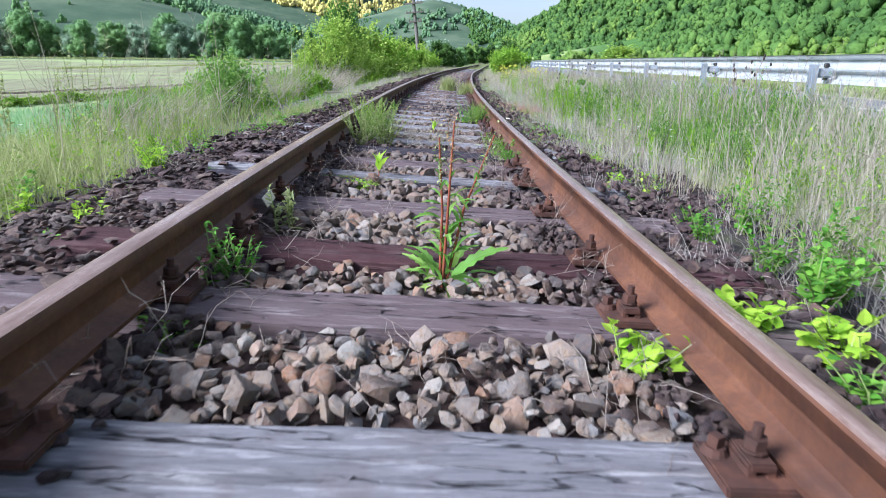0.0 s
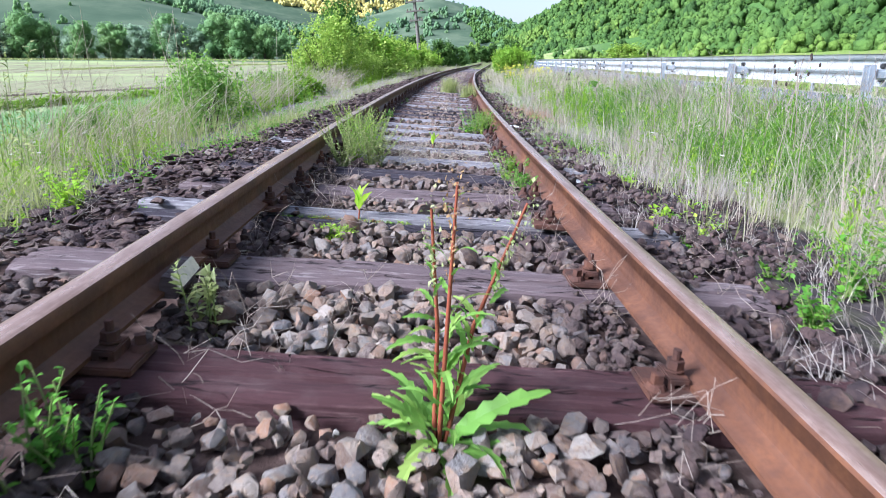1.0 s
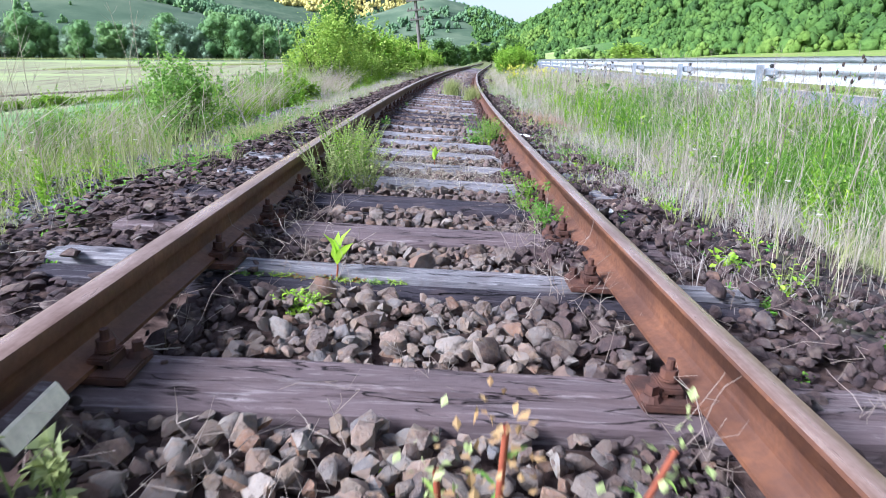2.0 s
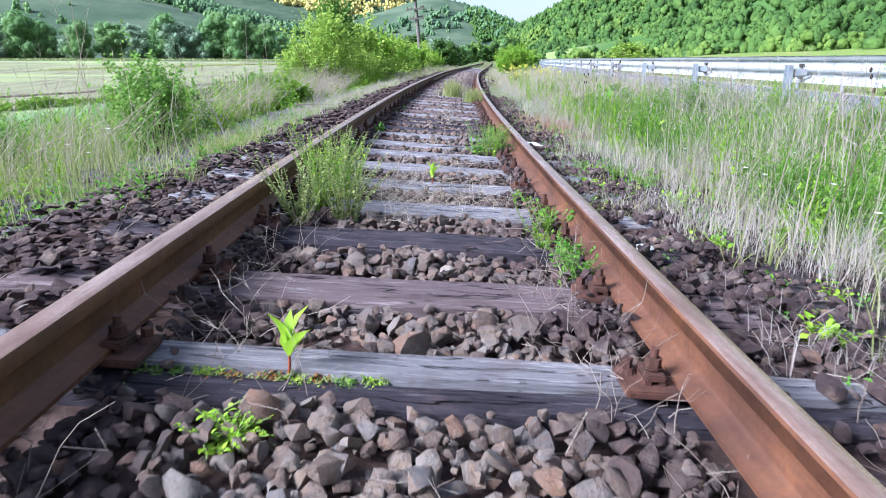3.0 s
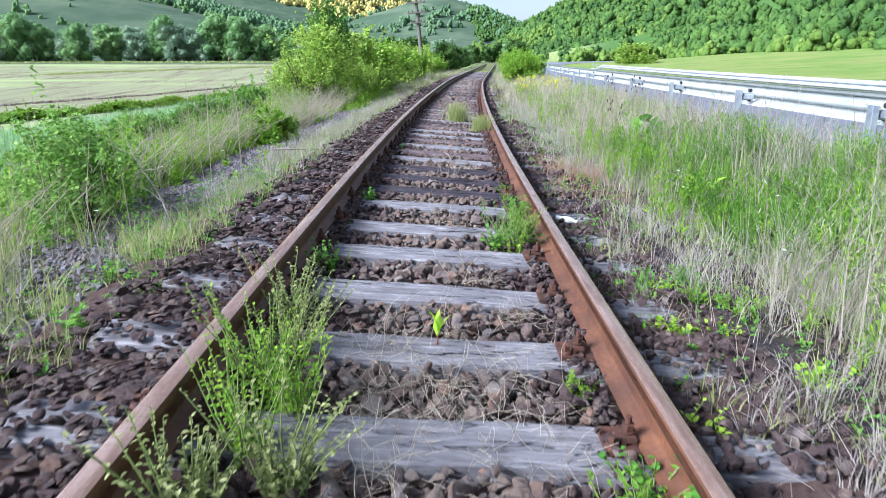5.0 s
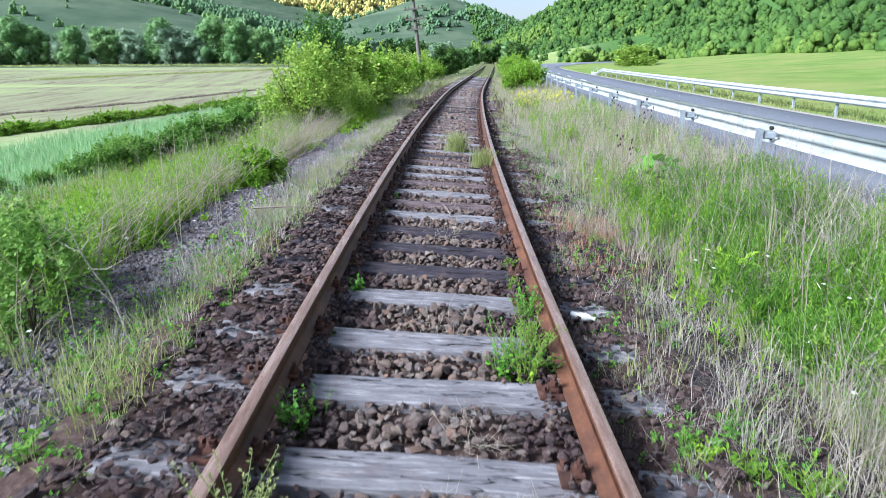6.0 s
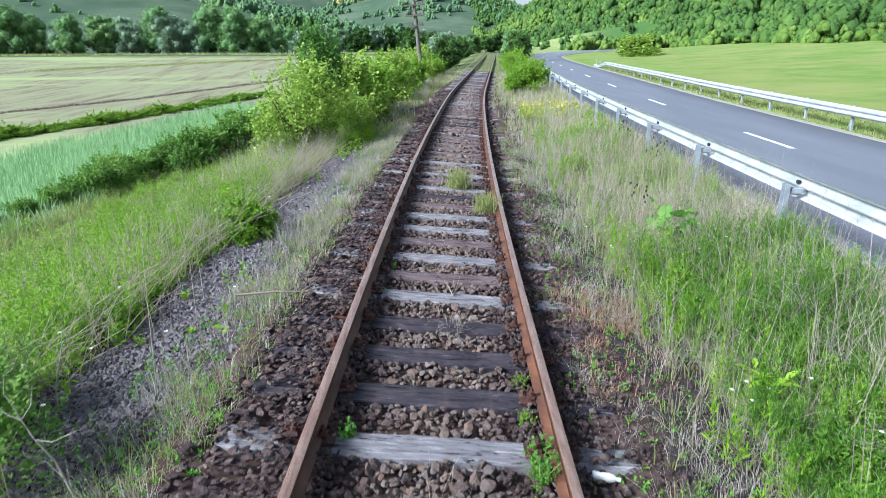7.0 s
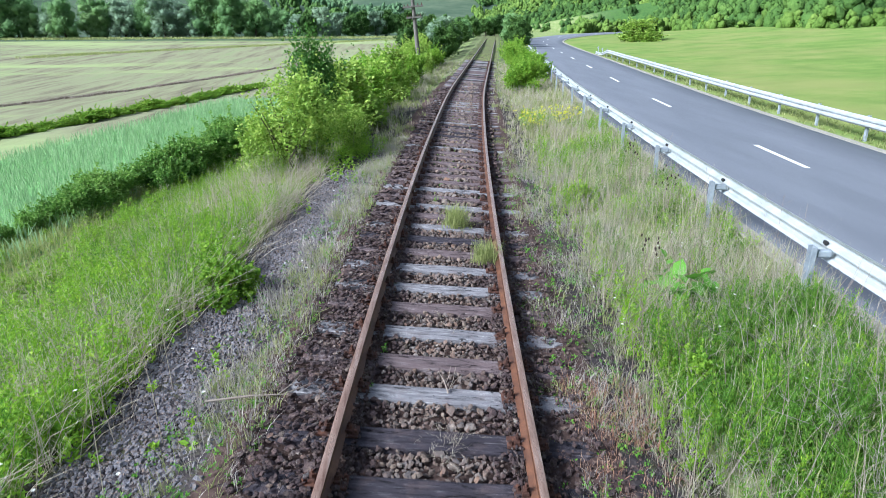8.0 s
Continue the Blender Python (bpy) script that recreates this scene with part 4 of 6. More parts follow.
def lush_left(y, s):
    return left_cover(y, s) * smooth(0.4, 0.75, patch_noise(s * 1.1, y * 0.8, 0.8, 2.3) + 0.2 * smooth(-3.5, -5.5, s))


herbs("green_herbs", "lush bright green herbs growing through the verge grass", mat_herb, [
    (1.0, 5, 1.5, 4.5, 50, lush_right, 0.2, 0.7, 0.035, 22),
    (5, 13, 1.7, 4.5, 150, lush_right, 0.2, 0.5, 0.042, 24),
    (13, 30, 1.7, 4.6, 90, lush_right, 0.2, 0.55, 0.07, 15),
], 14)
herbs("feathery_herbs", "deep green feathery herbs under the road barrier", mat_feather, [
    (5, 13.5, 2.2, 4.4, 380, lambda y, s: 0.1 + 0.9 * smooth(0.3, 0.6, patch_noise(s, y, 0.5, 5.0) + 0.3 * smooth(2.4, 3.2, s)), 0.22, 0.58, 0.075, 32),
    (13.5, 24, 2.4, 4.5, 70, clumpy, 0.2, 0.5, 0.07, 24),
    (5, 18, -6.5, -3.0, 70, lambda y, s: smooth(0.5, 0.75, patch_noise(s, y, 0.6, 9.0)), 0.3, 0.8, 0.07, 30),
    (1.5, 5, 1.8, 4.3, 32, clumpy, 0.25, 0.75, 0.05, 30),
], 34, 0.26, 0.8)
herbs("herb_spires", "yellow-green upright herb shoots in the verge", mat_fresh, [
    (3, 8, 1.8, 4.3, 12, clumpy, 0.35, 0.66, 0.055, 60),
    (8, 13.5, 1.8, 4.3, 24, clumpy, 0.42, 0.8, 0.065, 64),
    (13.5, 24, 1.8, 4.3, 10, clumpy, 0.4, 0.7, 0.07, 40),
    (2.5, 9, -5.0, -2.1, 12, clumpy, 0.35, 0.8, 0.055, 50),
    (9, 20, -5.5, -3.0, 26, clumpy, 0.4, 0.8, 0.065, 56),
], 35, 0.3, 0.9)
herbs("lime_herbs", "lime-green leafy herbs on the bank", mat_fresh, [
    (1.2, 10, -6.5, -1.8, 75, lush_left, 0.12, 0.42, 0.045, 18),
    (9, 18, -6.0, -3.0, 190, lambda y, s: clumpy(y, s) * 0.85 + 0.15, 0.3, 0.75, 0.065, 20),
    (10, 28, -8.0, -1.9, 120, lush_left, 0.15, 0.55, 0.065, 18),
    (2.2, 4.2, -3.2, -1.75, 40, None, 0.15, 0.42, 0.035, 14),
], 24)
herbs("meadow_herbs", "vivid green herbs along the field track", mat_herb, [
    (9, 26, -9.4, -6.3, 130, left_cover, 0.1, 0.32, 0.075, 16),
], 25)
herbs("low_herbs", "small green herbs at the edge of the ballast", mat_weed, [
    (1.5, 22, 0.9, 2.3, 100, lambda y, s: patch_noise(s * 1.4, y, 0.3, 3.0) * (0.06 + 0.94 * smooth(4.5, 7.5, y)), 0.03, 0.14, 0.03, 13),
    (1.5, 22, -2.3, -1.3, 60, lambda y, s: 0.12 + 0.88 * smooth(4.5, 8, y), 0.03, 0.14, 0.028, 12),
    (5.5, 11, -2.4, -1.35, 50, clumpy, 0.1, 0.35, 0.03, 18),
    (18, 60, -0.6, 0.6, 9, None, 0.03, 0.12, 0.04, 12),
], 15)
r0 = np.random.default_rng(3)
pick = tips[r0.random(len(tips)) < 0.22]
v, f = spread(CARD_V, CARD_F, turns_of(r0.uniform(0, 6.3, len(pick)), r0.normal(1.2, 0.3, len(pick)), r0.uniform(0, 6, len(pick)), np.stack([r0.uniform(0.006, 0.012, len(pick)), r0.uniform(0.04, 0.08, len(pick)), np.full(len(pick), 0.01)], -1)), pick)
grass_object("grass_seed_head", "feathery straw-coloured grass seed heads", v, f, mat_straw)

p, _ = scatter(r0, 9, 46, -22, -8.2, 75, lambda y, s: (s + xc(y) > -15.06 + 0.158 * (y - 28.9)).astype(float))
v, f, _ = blades(r0, p, r0.uniform(0.25, 0.5, len(p)), np.full(len(p), 0.025), np.abs(r0.normal(0, 0.25, len(p))))
grass_object("cereal_crop", "blue-green young cereal crop in the field", v, f, mat_crop)


def crown_points(r, n, radii, lumps):
    """Places of leaves on and in an uneven crown of several lobes that reaches down to the ground."""
    t = r.uniform(0.02, 1.0, lumps)
    a = r.uniform(0, 6.28, lumps)
    q = np.sqrt(r.uniform(0, 1, lumps)) * 0.75 * np.sqrt(np.clip(1.15 - t * t, 0, 1))
    c = np.stack([q * np.cos(a), q * np.sin(a), t * 1.15], -1) * radii
    size = r.uniform(0.28, 0.5, lumps)
    k = r.integers(0, lumps, n)
    d = r.normal(0, 1, (n, 3))
    d /= np.linalg.norm(d, axis=1)[:, None]
    rad = size[k] * r.uniform(0.4, 1.0, n) ** 0.4 * (1 + 0.3 * r.normal(0, 1, n) * (r.random(n) < 0.3))
    return c[k] + d * rad[:, None] * radii, d


def ball(cuts):
    bm = bmesh.new()
    bmesh.ops.create_icosphere(bm, subdivisions=cuts, radius=1)
    bm.verts.index_update()
    v, f = np.array([q.co[:] for q in bm.verts]), np.array([[a.index for a in g.verts] for g in bm.faces])
    bm.free()
    return v, f


def lobes(r, n, radii):
    """The dense inside of a far crown: several uneven, knobbly clumps of foliage."""
    v, f = ball(1)
    out = []
    for k in range(n):
        t = (k + r.uniform(0.1, 0.9)) / n
        a, q = r.uniform(0, 6.28), (0.15 + 0.5 * r.random()) * math.sqrt(max(0.05, 1.1 - t * t))
        c = np.array([q * math.cos(a), q * math.sin(a), 0.15 + 0.8 * t])
        size = r.uniform(0.22, 0.38) * (1.1 - 0.3 * t)
        knob = 1 + r.normal(0, 0.17, (len(v), 1))
        out.append(((c + v * knob * size * r.uniform(0.85, 1.15, 3)) * radii, f))
    return join(out)


def foliage(r, pts, out, leaf, flat=0.5):
    n = len(pts)
    yaw = np.arctan2(out[:, 1], out[:, 0]) - np.pi / 2 + r.normal(0, 0.8, n)
    return spread(CARD_V, CARD_F, turns_of(yaw, r.normal(0.2, flat, n), r.normal(0, 0.7, n), leaf * r.uniform(0.6, 1.35, n)), pts)


def shrub_parts(seed, high, radius, leaf, n, stems=7, lumps=12):
    r = np.random.default_rng(seed)
    pts, out = crown_points(r, n, np.array([radius, radius, high * 0.62]), lumps)
    pts[:, 2] = np.clip(pts[:, 2] + high * 0.12, 0.03 * high, None)
    sprigs = []
    for k in r.integers(0, n, 170):
        way = out[k] * [0.5, 0.5, 0.2] + [0, 0, 0.8] + r.normal(0, 0.25, 3)
        far = r.uniform(0.08, 0.36) * high
        sprigs.append(pts[k] + way * (np.linspace(0.1, 1, 22) * far)[:, None] + r.normal(0, 0.02 * high, (22, 3)))
    pts = np.concatenate([pts] + sprigs)
    out = np.concatenate([out, r.normal(0, 1, (len(pts) - n, 3))])
    fol = foliage(r, pts, out, leaf)
    wood = []
    for _ in range(stems):
        a, q = r.uniform(0, 6.28), r.uniform(0.2, 0.75) * radius
        e = np.array([q * math.cos(a), q * math.sin(a), high * r.uniform(0.5, 0.85)])
        m = e * 0.5 + r.normal(0, 0.08, 3) * high
        wood.append(tube([np.array([0.03 * math.cos(a), 0.03 * math.sin(a), -0.08]), m, e], [0.012 * high, 0.008 * high, 0.003 * high], 5))
    return fol, wood


SHRUBS = {}


def build_shrub(kind, x, y, size, label, turn=0.0, stretch=(1, 1, 1), group=""):
    if kind not in SHRUBS:
        high, radius, leaf, n, mat, seed, stems = KINDS[kind]
        fol, wood = shrub_parts(seed, high, radius, leaf, n, stems)
        SHRUBS[kind] = (mesh_of("foliage", *fol, mat), [mesh_of("stem", *w, mat_bark, True) for w in wood])
    m = Matrix.Translation((x, y, float(gz(x, y)) - 0.02)) @ Matrix.Rotation(turn, 4, "Z") @ Matrix.Diagonal((size * stretch[0], size * stretch[1], size * stretch[2], 1))
    ob = thing("shrub", label, "shrub", m, group)
    part("foliage", SHRUBS[kind][0], ob, kind="stuff")
    for w in SHRUBS[kind][1]:
        part("stem", w, ob)
    return ob


# height, radius, leaf size, leaves, material, seed, stems
KINDS = {
    "rose": (0.85, 0.55, 0.038, 2500, mat_shrub, 21, 9),
    "bush": (2.1, 1.2, 0.075, 8500, mat_bush, 22, 10),
    "hawthorn": (2.4, 0.8, 0.075, 9000, mat_thorn, 23, 8),
    "hedge": (1.25, 1.1, 0.085, 9000, mat_hedge, 24, 8),
    "scrub": (1.2, 1.1, 0.085, 7000, mat_shrub, 28, 8),
    "far": (2.4, 1.6, 0.15, 6500, mat_bush, 25, 6),
    "light": (2.6, 1.5, 0.15, 6500, mat_herb, 26, 6),
    "low": (0.45, 0.42, 0.045, 2600, mat_herb, 27, 6),
}
build_shrub("rose", -2.55, 8.9, 1.0, "green wild rose bush among dry verge grass", 0.3)
build_shrub("rose", -2.95, 9.6, 0.8, "green wild rose bush among dry verge grass", 2.0)
build_shrub("rose", -3.7, 8.3, 0.7, "low green bramble on the bank", 4.0)
build_shrub("bush", -2.95, 21.6, 1.06, "large light-green leafy bush beside the track", 0.0)
build_shrub("bush", -3.35, 21.7, 0.6, "light-green leafy bush on the bank", 1.9)
build_shrub("bush", -2.0, 23.6, 0.55, "light-green leafy bush beside the track", 4.0)
build_shrub("hawthorn", -2.95, 24.4, 1.32, "dark green upright young tree in the bushes", 0.6, (0.72, 0.72, 1.05))
rh = random.Random(8)
for k in range(15):
    t = k / 14
    build_shrub(rh.choice(("hedge", "scrub")), -8.9 + 3.0 * t + rh.uniform(-0.4, 0.3), 17.6 + 10.4 * t, (0.38 + 0.62 * t) * rh.uniform(0.8, 1.15), "dark green low hedge bush at the field edge", rh.random() * 6, group="hedge bushes")
build_shrub("low", -2.35, 13.9, 1.15, "bright green leafy weed on the grey chippings", 1.0)
build_shrub("low", -2.65, 14.7, 1.0, "bright green leafy weed on the grey chippings", 2.0)
build_shrub("low", 3.05, 18.3, 0.9, "bright green herb clump in the verge", 2.0)
build_shrub("low", 2.75, 12.0, 0.7, "bright green herb clump in the verge", 0.4)
rb = random.Random(9)
for k in range(15):
    y = 27 + 2.2 * k + rb.uniform(-0.6, 0.6)
    build_shrub("far" if rb.random() < 0.6 else "light", float(xc(y)) - 3.4 - rb.uniform(0, 1.6), y, rb.uniform(0.55, 0.95), "green bush beside the track", rb.random() * 6, group="bushes beside the track")
for k in range(7):
    y = 38 + 3.4 * k + rb.uniform(-0.7, 0.7)
    build_shrub("light", float(xc(y)) + 2.6 + rb.uniform(0, 1.2), y, rb.uniform(0.5, 0.85), "light-green bush between track and road", rb.random() * 6, group="bushes between track and road")
build_shrub("far", 30.5, 100, 1.5, "round dark green bush on the meadow", 0.0, (1.5, 1.5, 0.75))
for k in range(26):
    y = 31 + 0.95 * k
    build_shrub("low", -18.6 + 0.30 * (y - 33), y, rb.uniform(0.9, 1.4), "row of low green plants at the field edge", rb.random() * 6, (1.3, 1.6, 0.8), "plants in the field row")



def field_line(name, label, mat, a, b_, n, lo, hi, wide, spread_by, seed):
    """A narrow strip of growth between two fields, from one place to another."""
    r = np.random.default_rng(seed)
    t = r.uniform(0, 1, n)
    x = a[0] + (b_[0] - a[0]) * t + r.normal(0, spread_by, n)
    y = a[1] + (b_[1] - a[1]) * t + r.normal(0, spread_by, n)
    v, f, _ = blades(r, np.stack([x, y, gz(x, y)], -1), r.uniform(lo, hi, n), np.full(n, wide), np.abs(r.normal(0, 0.6, n)))
    grass_object(name, label, v, f, mat)


field_line("field_margin", "dark grassy furrow line across the dry field", mat_twig, (-31.0, 32.0), (-12.0, 74.0), 9000, 0.05, 0.16, 0.05, 0.14, 71)
field_line("field_margin", "green grass strip across the dry field", mat_blade, (-45.0, 82.0), (2.0, 116.0), 9000, 0.06, 0.2, 0.10, 0.7, 72)
field_line("field_margin", "green margin grass along the field track", mat_blade, (-8.0, 12.0), (-7.2, 30.0), 7000, 0.15, 0.4, 0.012, 0.35, 73)
field_line("field_margin", "green grass below the tree belt", mat_blade, (-110.0, 116.0), (-2.0, 118.0), 9000, 0.1, 0.35, 0.2, 1.6, 74)

# ---- trees ----
def tree_parts(seed, high, spread_by, n, leaf):
    r = np.random.default_rng(seed)
    wood = [tube([(0, 0, -0.3), (0.1, 0.05, high * 0.3), (0.0, 0.12, high * 0.62), (0.15, 0.0, high * 0.9)], [0.028 * high, 0.02 * high, 0.012 * high, 0.004 * high], 8)]
    cents = []
    for k in range(16):
        a, t = k * 2.4 + r.uniform(-0.4, 0.4), 0.03 + 0.8 * (k / 16) + r.uniform(-0.03, 0.05)
        q = spread_by * (1.05 - 0.55 * t) * r.uniform(0.55, 1.0)
        b = np.array([0, 0, high * t])
        e = b + np.array([q * math.cos(a), q * math.sin(a), high * r.uniform(0.04, 0.18)])
        wood.append(tube([b, (b + e) / 2 + [0, 0, 0.05 * high], e], [0.009 * high, 0.006 * high, 0.002 * high], 5))
        cents += [e, b + (e - b) * 0.6]
    cents.append(np.array([0.1, 0, high * 0.93]))
    cents = np.array(cents)
    k = r.integers(0, len(cents), n)
    d = r.normal(0, 1, (n, 3))
    d /= np.linalg.norm(d, axis=1)[:, None]
    size = r.uniform(0.13, 0.22, len(cents)) * high
    pts = cents[k] + d * (size[k] * r.uniform(0.35, 1.05, n))[:, None]
    pts[:, 2] = np.clip(pts[:, 2], 0.02 * high, high * 1.06)
    core = []
    v, f = ball(1)
    for c, q in zip(cents, size):
        core.append((c + v * (1 + r.normal(0, 0.25, (len(v), 1))) * q * 0.55, f))
    return join(core + [foliage(r, pts, d, leaf, 0.6)]), join(wood)


TREES = []
for i, (seed, high, wide, mat) in enumerate(((31, 8.0, 3.5, mat_tree), (32, 9.0, 3.2, mat_tree), (33, 7.0, 3.6, mat_willow), (34, 6.5, 3.0, mat_wood))):
    fol, wood = tree_parts(seed, high, wide, 5600, 0.36)
    TREES.append((mesh_of("crown", *fol, mat, True), mesh_of("trunk", *wood, mat_bark, True)))


def build_tree(i, x, y, size, turn):
    words = ("dark green broadleaf tree at the field edge", "tall dark green tree at the field edge", "grey-green willow at the field edge", "light-green young tree at the field edge")
    ob = thing("tree", words[i], "tree", Matrix.Translation((x, y, float(gz(x, y)))) @ Matrix.Rotation(turn, 4, "Z") @ Matrix.Diagonal((size, size, size, 1)), "trees along the field")
    part("crown", TREES[i][0], ob, kind="stuff")
    part("trunk", TREES[i][1], ob)


rt = random.Random(5)
x = -112.0
while x < 16:
    y = 122 + rt.uniform(-4, 6) + max(0, x + 20) * 0.5
    tall = 0.78 if -80 < x < -28 else 0.6
    build_tree(rt.choice((0, 0, 1, 1, 2, 2, 3)) if x < -25 else rt.choice((2, 3, 3, 0)), x, y, tall * rt.uniform(0.75, 1.12), rt.random() * 6)
    x += rt.uniform(1.5, 2.6)
for k in range(16):
    y = 66 + 4 * k
    build_tree(rt.choice((3, 3, 2)), float(xc(y)) - 4.0 - rt.uniform(0, 4), y, rt.uniform(0.42, 0.62), rt.random() * 6)
for k in range(10):
    y = 86 + 6 * k
    build_tree(rt.choice((3, 3, 0)), float(xc(y)) + 3.2 + rt.uniform(0, 1.0), y, rt.uniform(0.35, 0.6), rt.random() * 6)


def wood_clump(seed, n, leaf, clumps):
    """A far tree: knobbly clumps of foliage with loose leaves standing off them."""
    r = np.random.default_rng(seed)
    core, faces = lobes(r, clumps, np.array([3.2, 3.2, 3.9]))
    k = r.integers(0, len(faces), n)
    w = r.dirichlet((1, 1, 1), n)
    pts = np.einsum("nk,nkj->nj", w, core[faces[k]])
    d = pts - [0, 0, 2.6]
    d /= np.linalg.norm(d, axis=1)[:, None]
    pts = pts + d * r.uniform(-0.1, 0.4, n)[:, None]
    return join([(core, faces), foliage(r, pts, d, leaf, 0.6)])


def build_woods(name, label, mat, where, count, seed, size, leaves=50, leaf=0.7, clumps=9):
    """A far wood of many crowns in one mesh."""
    r = np.random.default_rng(seed)
    p = where(r, count)
    pieces = []
    for k in range(6):
        q = p[k::6]
        cv, cf = wood_clump(seed * 10 + k, leaves, leaf, clumps)
        sc = r.uniform(size[0], size[1], len(q))
        pieces.append(spread(cv, cf, turns_of(r.uniform(0, 6.3, len(q)), 0, 0, np.stack([sc, sc, sc * r.uniform(0.8, 1.3, len(q))], -1)), np.stack([q[:, 0], q[:, 1], gz(q[:, 0], q[:, 1]) - 0.4], -1)))
    v, f = join(pieces)
    thing(name, label, "woods", kind="stuff", data=mesh_of(name, v, f, mat, True))


def near_wood(r, n):
    y = r.uniform(75, 300, n)
    return np.stack([57 - 24 * smooth(200, 320, y) + r.uniform(0, 1, n) ** 1.5 * 80, y], -1)


def right_wood(r, n):
    return np.stack([60 + r.uniform(0, 1, n) ** 1.3 * 140, r.uniform(290, 580, n)], -1)


def edge_wood(r, n):
    y = r.uniform(55, 300, n)
    return np.stack([54 + r.uniform(0, 7, n), y], -1)


def back_wood(r, n):
    x, y = r.uniform(-330, -20, n), r.uniform(330, 520, n)
    k = hills(x, y) > 4
    return np.stack([x[k], y[k]], -1)


def far_wood(r, n):
    x, y = r.uniform(-260, 230, n), r.uniform(540, 800, n)
    k = (hills(x, y) > 3) & (patch_noise(x, y, 33, 2.0) + r.uniform(-0.15, 0.15, n) + 0.5 * smooth(30, 75, x) + 0.3 * smooth(-40, -120, x) > 0.66)
    return np.stack([x[k], y[k]], -1)


def slope_bush(r, n):
    x, y = r.uniform(-330, -45, n), r.uniform(160, 330, n)
    k = (hills(x, y) > 0.8) & (patch_noise(x, y, 17, 1.0) + r.uniform(-0.2, 0.2, n) + 0.4 * smooth(-110, -170, x) > 0.62)
    return np.stack([x[k], y[k]], -1)


def valley_wood(r, n):
    x, y = r.uniform(-60, 75, n), r.uniform(170, 420, n)
    k = np.abs(x - xc(y) - 8.2 - bend(y)) > 12
    return np.stack([x[k], y[k]], -1)


def foot_wood(r, n):
    return np.stack([r.uniform(40, 150, n), r.uniform(540, 690, n)], -1)


def end_wood(r, n):
    y = r.uniform(150, 340, n)
    return np.stack([y * r.uniform(0.21, 0.35, n), y], -1)


def low_wood(r, n):
    y = r.uniform(230, 500, n)
    return np.stack([33 + 18 * smooth(330, 230, y) + r.uniform(0, 1, n) ** 1.3 * 85, y], -1)


def gold_wood(r, n):
    x, y = r.uniform(-420, -20, n), r.uniform(930, 1210, n)
    return np.stack([x, y], -1)


build_woods("hillside_wood", "dense light-green deciduous wood on the hillside", mat_wood, near_wood, 1050, 41, (0.75, 1.3), 240, 0.42, 14)
build_woods("hillside_wood", "green deciduous wood further along the hillside", mat_wood, right_wood, 1300, 47, (0.9, 1.5), 60, 0.7)
build_woods("wood_edge", "light-green bushes along the edge of the meadow", mat_edge, edge_wood, 200, 48, (0.42, 0.8), 130, 0.28, 14)
build_woods("hillside_wood", "green wood closing the end of the valley", mat_wood, foot_wood, 600, 49, (0.9, 1.3), 30, 0.7)
build_woods("hillside_wood", "light-green trees at the foot of the hillside", mat_edge, low_wood, 900, 50, (0.6, 1.05), 60, 0.45)
build_woods("hillside_wood", "light-green trees where the road leaves the valley", mat_edge, lambda r, n: (lambda q: q[np.abs(q[:, 0] - xc(q[:, 1]) - 8.2 - bend(q[:, 1])) > 9])(end_wood(r, n)), 420, 51, (0.5, 0.85), 90, 0.35, 14)
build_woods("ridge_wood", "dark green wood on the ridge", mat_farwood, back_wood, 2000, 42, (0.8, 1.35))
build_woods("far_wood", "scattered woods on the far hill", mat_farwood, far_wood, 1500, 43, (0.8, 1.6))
build_woods("hill_scrub", "scattered scrub on the grassy slope", mat_tree, slope_bush, 900, 44, (0.3, 0.7))
build_woods("valley_wood", "light-green trees across the valley bottom", mat_wood, valley_wood, 600, 45, (0.5, 0.9), 60, 0.4)
build_woods("sunlit_wood", "wood on the distant hilltop with sunlight painted into its yellow-green", mat_gold, gold_wood, 1700, 46, (1.4, 2.6), 30)

# ---- weeds of the track ----
def plant(name, label, y, s, pieces, h=-0.05, turn=0.0, size=1.0, group=""):
    """pieces: (part name, vertices, faces, material)"""
    ob = thing(name, label, "plant", track_pose(y, s, h) @ Matrix.Rotation(turn, 4, "Z") @ Matrix.Diagonal((size, size, size, 1)), group)
    for n, v, f, mat in pieces:
        part(n, mesh_of(n, v, f, mat), ob)
    return ob


def leaf_sprays(seed, stems, high, lean, leaf, per, upto=1.0, broad=0.55, low=0.1):
    """Thin stems with leaves along them: for each shoot its stem, its leaves and its tip."""
    r = np.random.default_rng(seed)
    out = []
    for _ in range(stems):
        a = r.uniform(0, 6.28)
        h = high * r.uniform(0.55, 1.05)
        q = h * lean * r.uniform(0.2, 1.0)
        b = np.array([r.normal(0, 0.02), r.normal(0, 0.02), -0.03])
        e = b + [q * math.cos(a), q * math.sin(a), h]
        m = (b + e) / 2 + [q * 0.15 * math.cos(a + 2), q * 0.15 * math.sin(a + 2), 0.04 * h]
        t = np.linspace(low, upto, per)[:, None]
        pts = (1 - t) ** 2 * b + 2 * t * (1 - t) * m + t * t * e
        size = leaf * r.uniform(0.6, 1.25, per) * (1.1 - 0.45 * t[:, 0])
        turns = turns_of(r.uniform(0, 6.28, per), r.normal(0.35, 0.35, per), r.normal(0, 0.25, per), np.stack([size * broad, size, size], -1))
        out.append((tube([b, m, e], [0.0032, 0.0026, 0.0014], 5), spread(LEAF_V, LEAF_F, turns, pts), e))
    return out


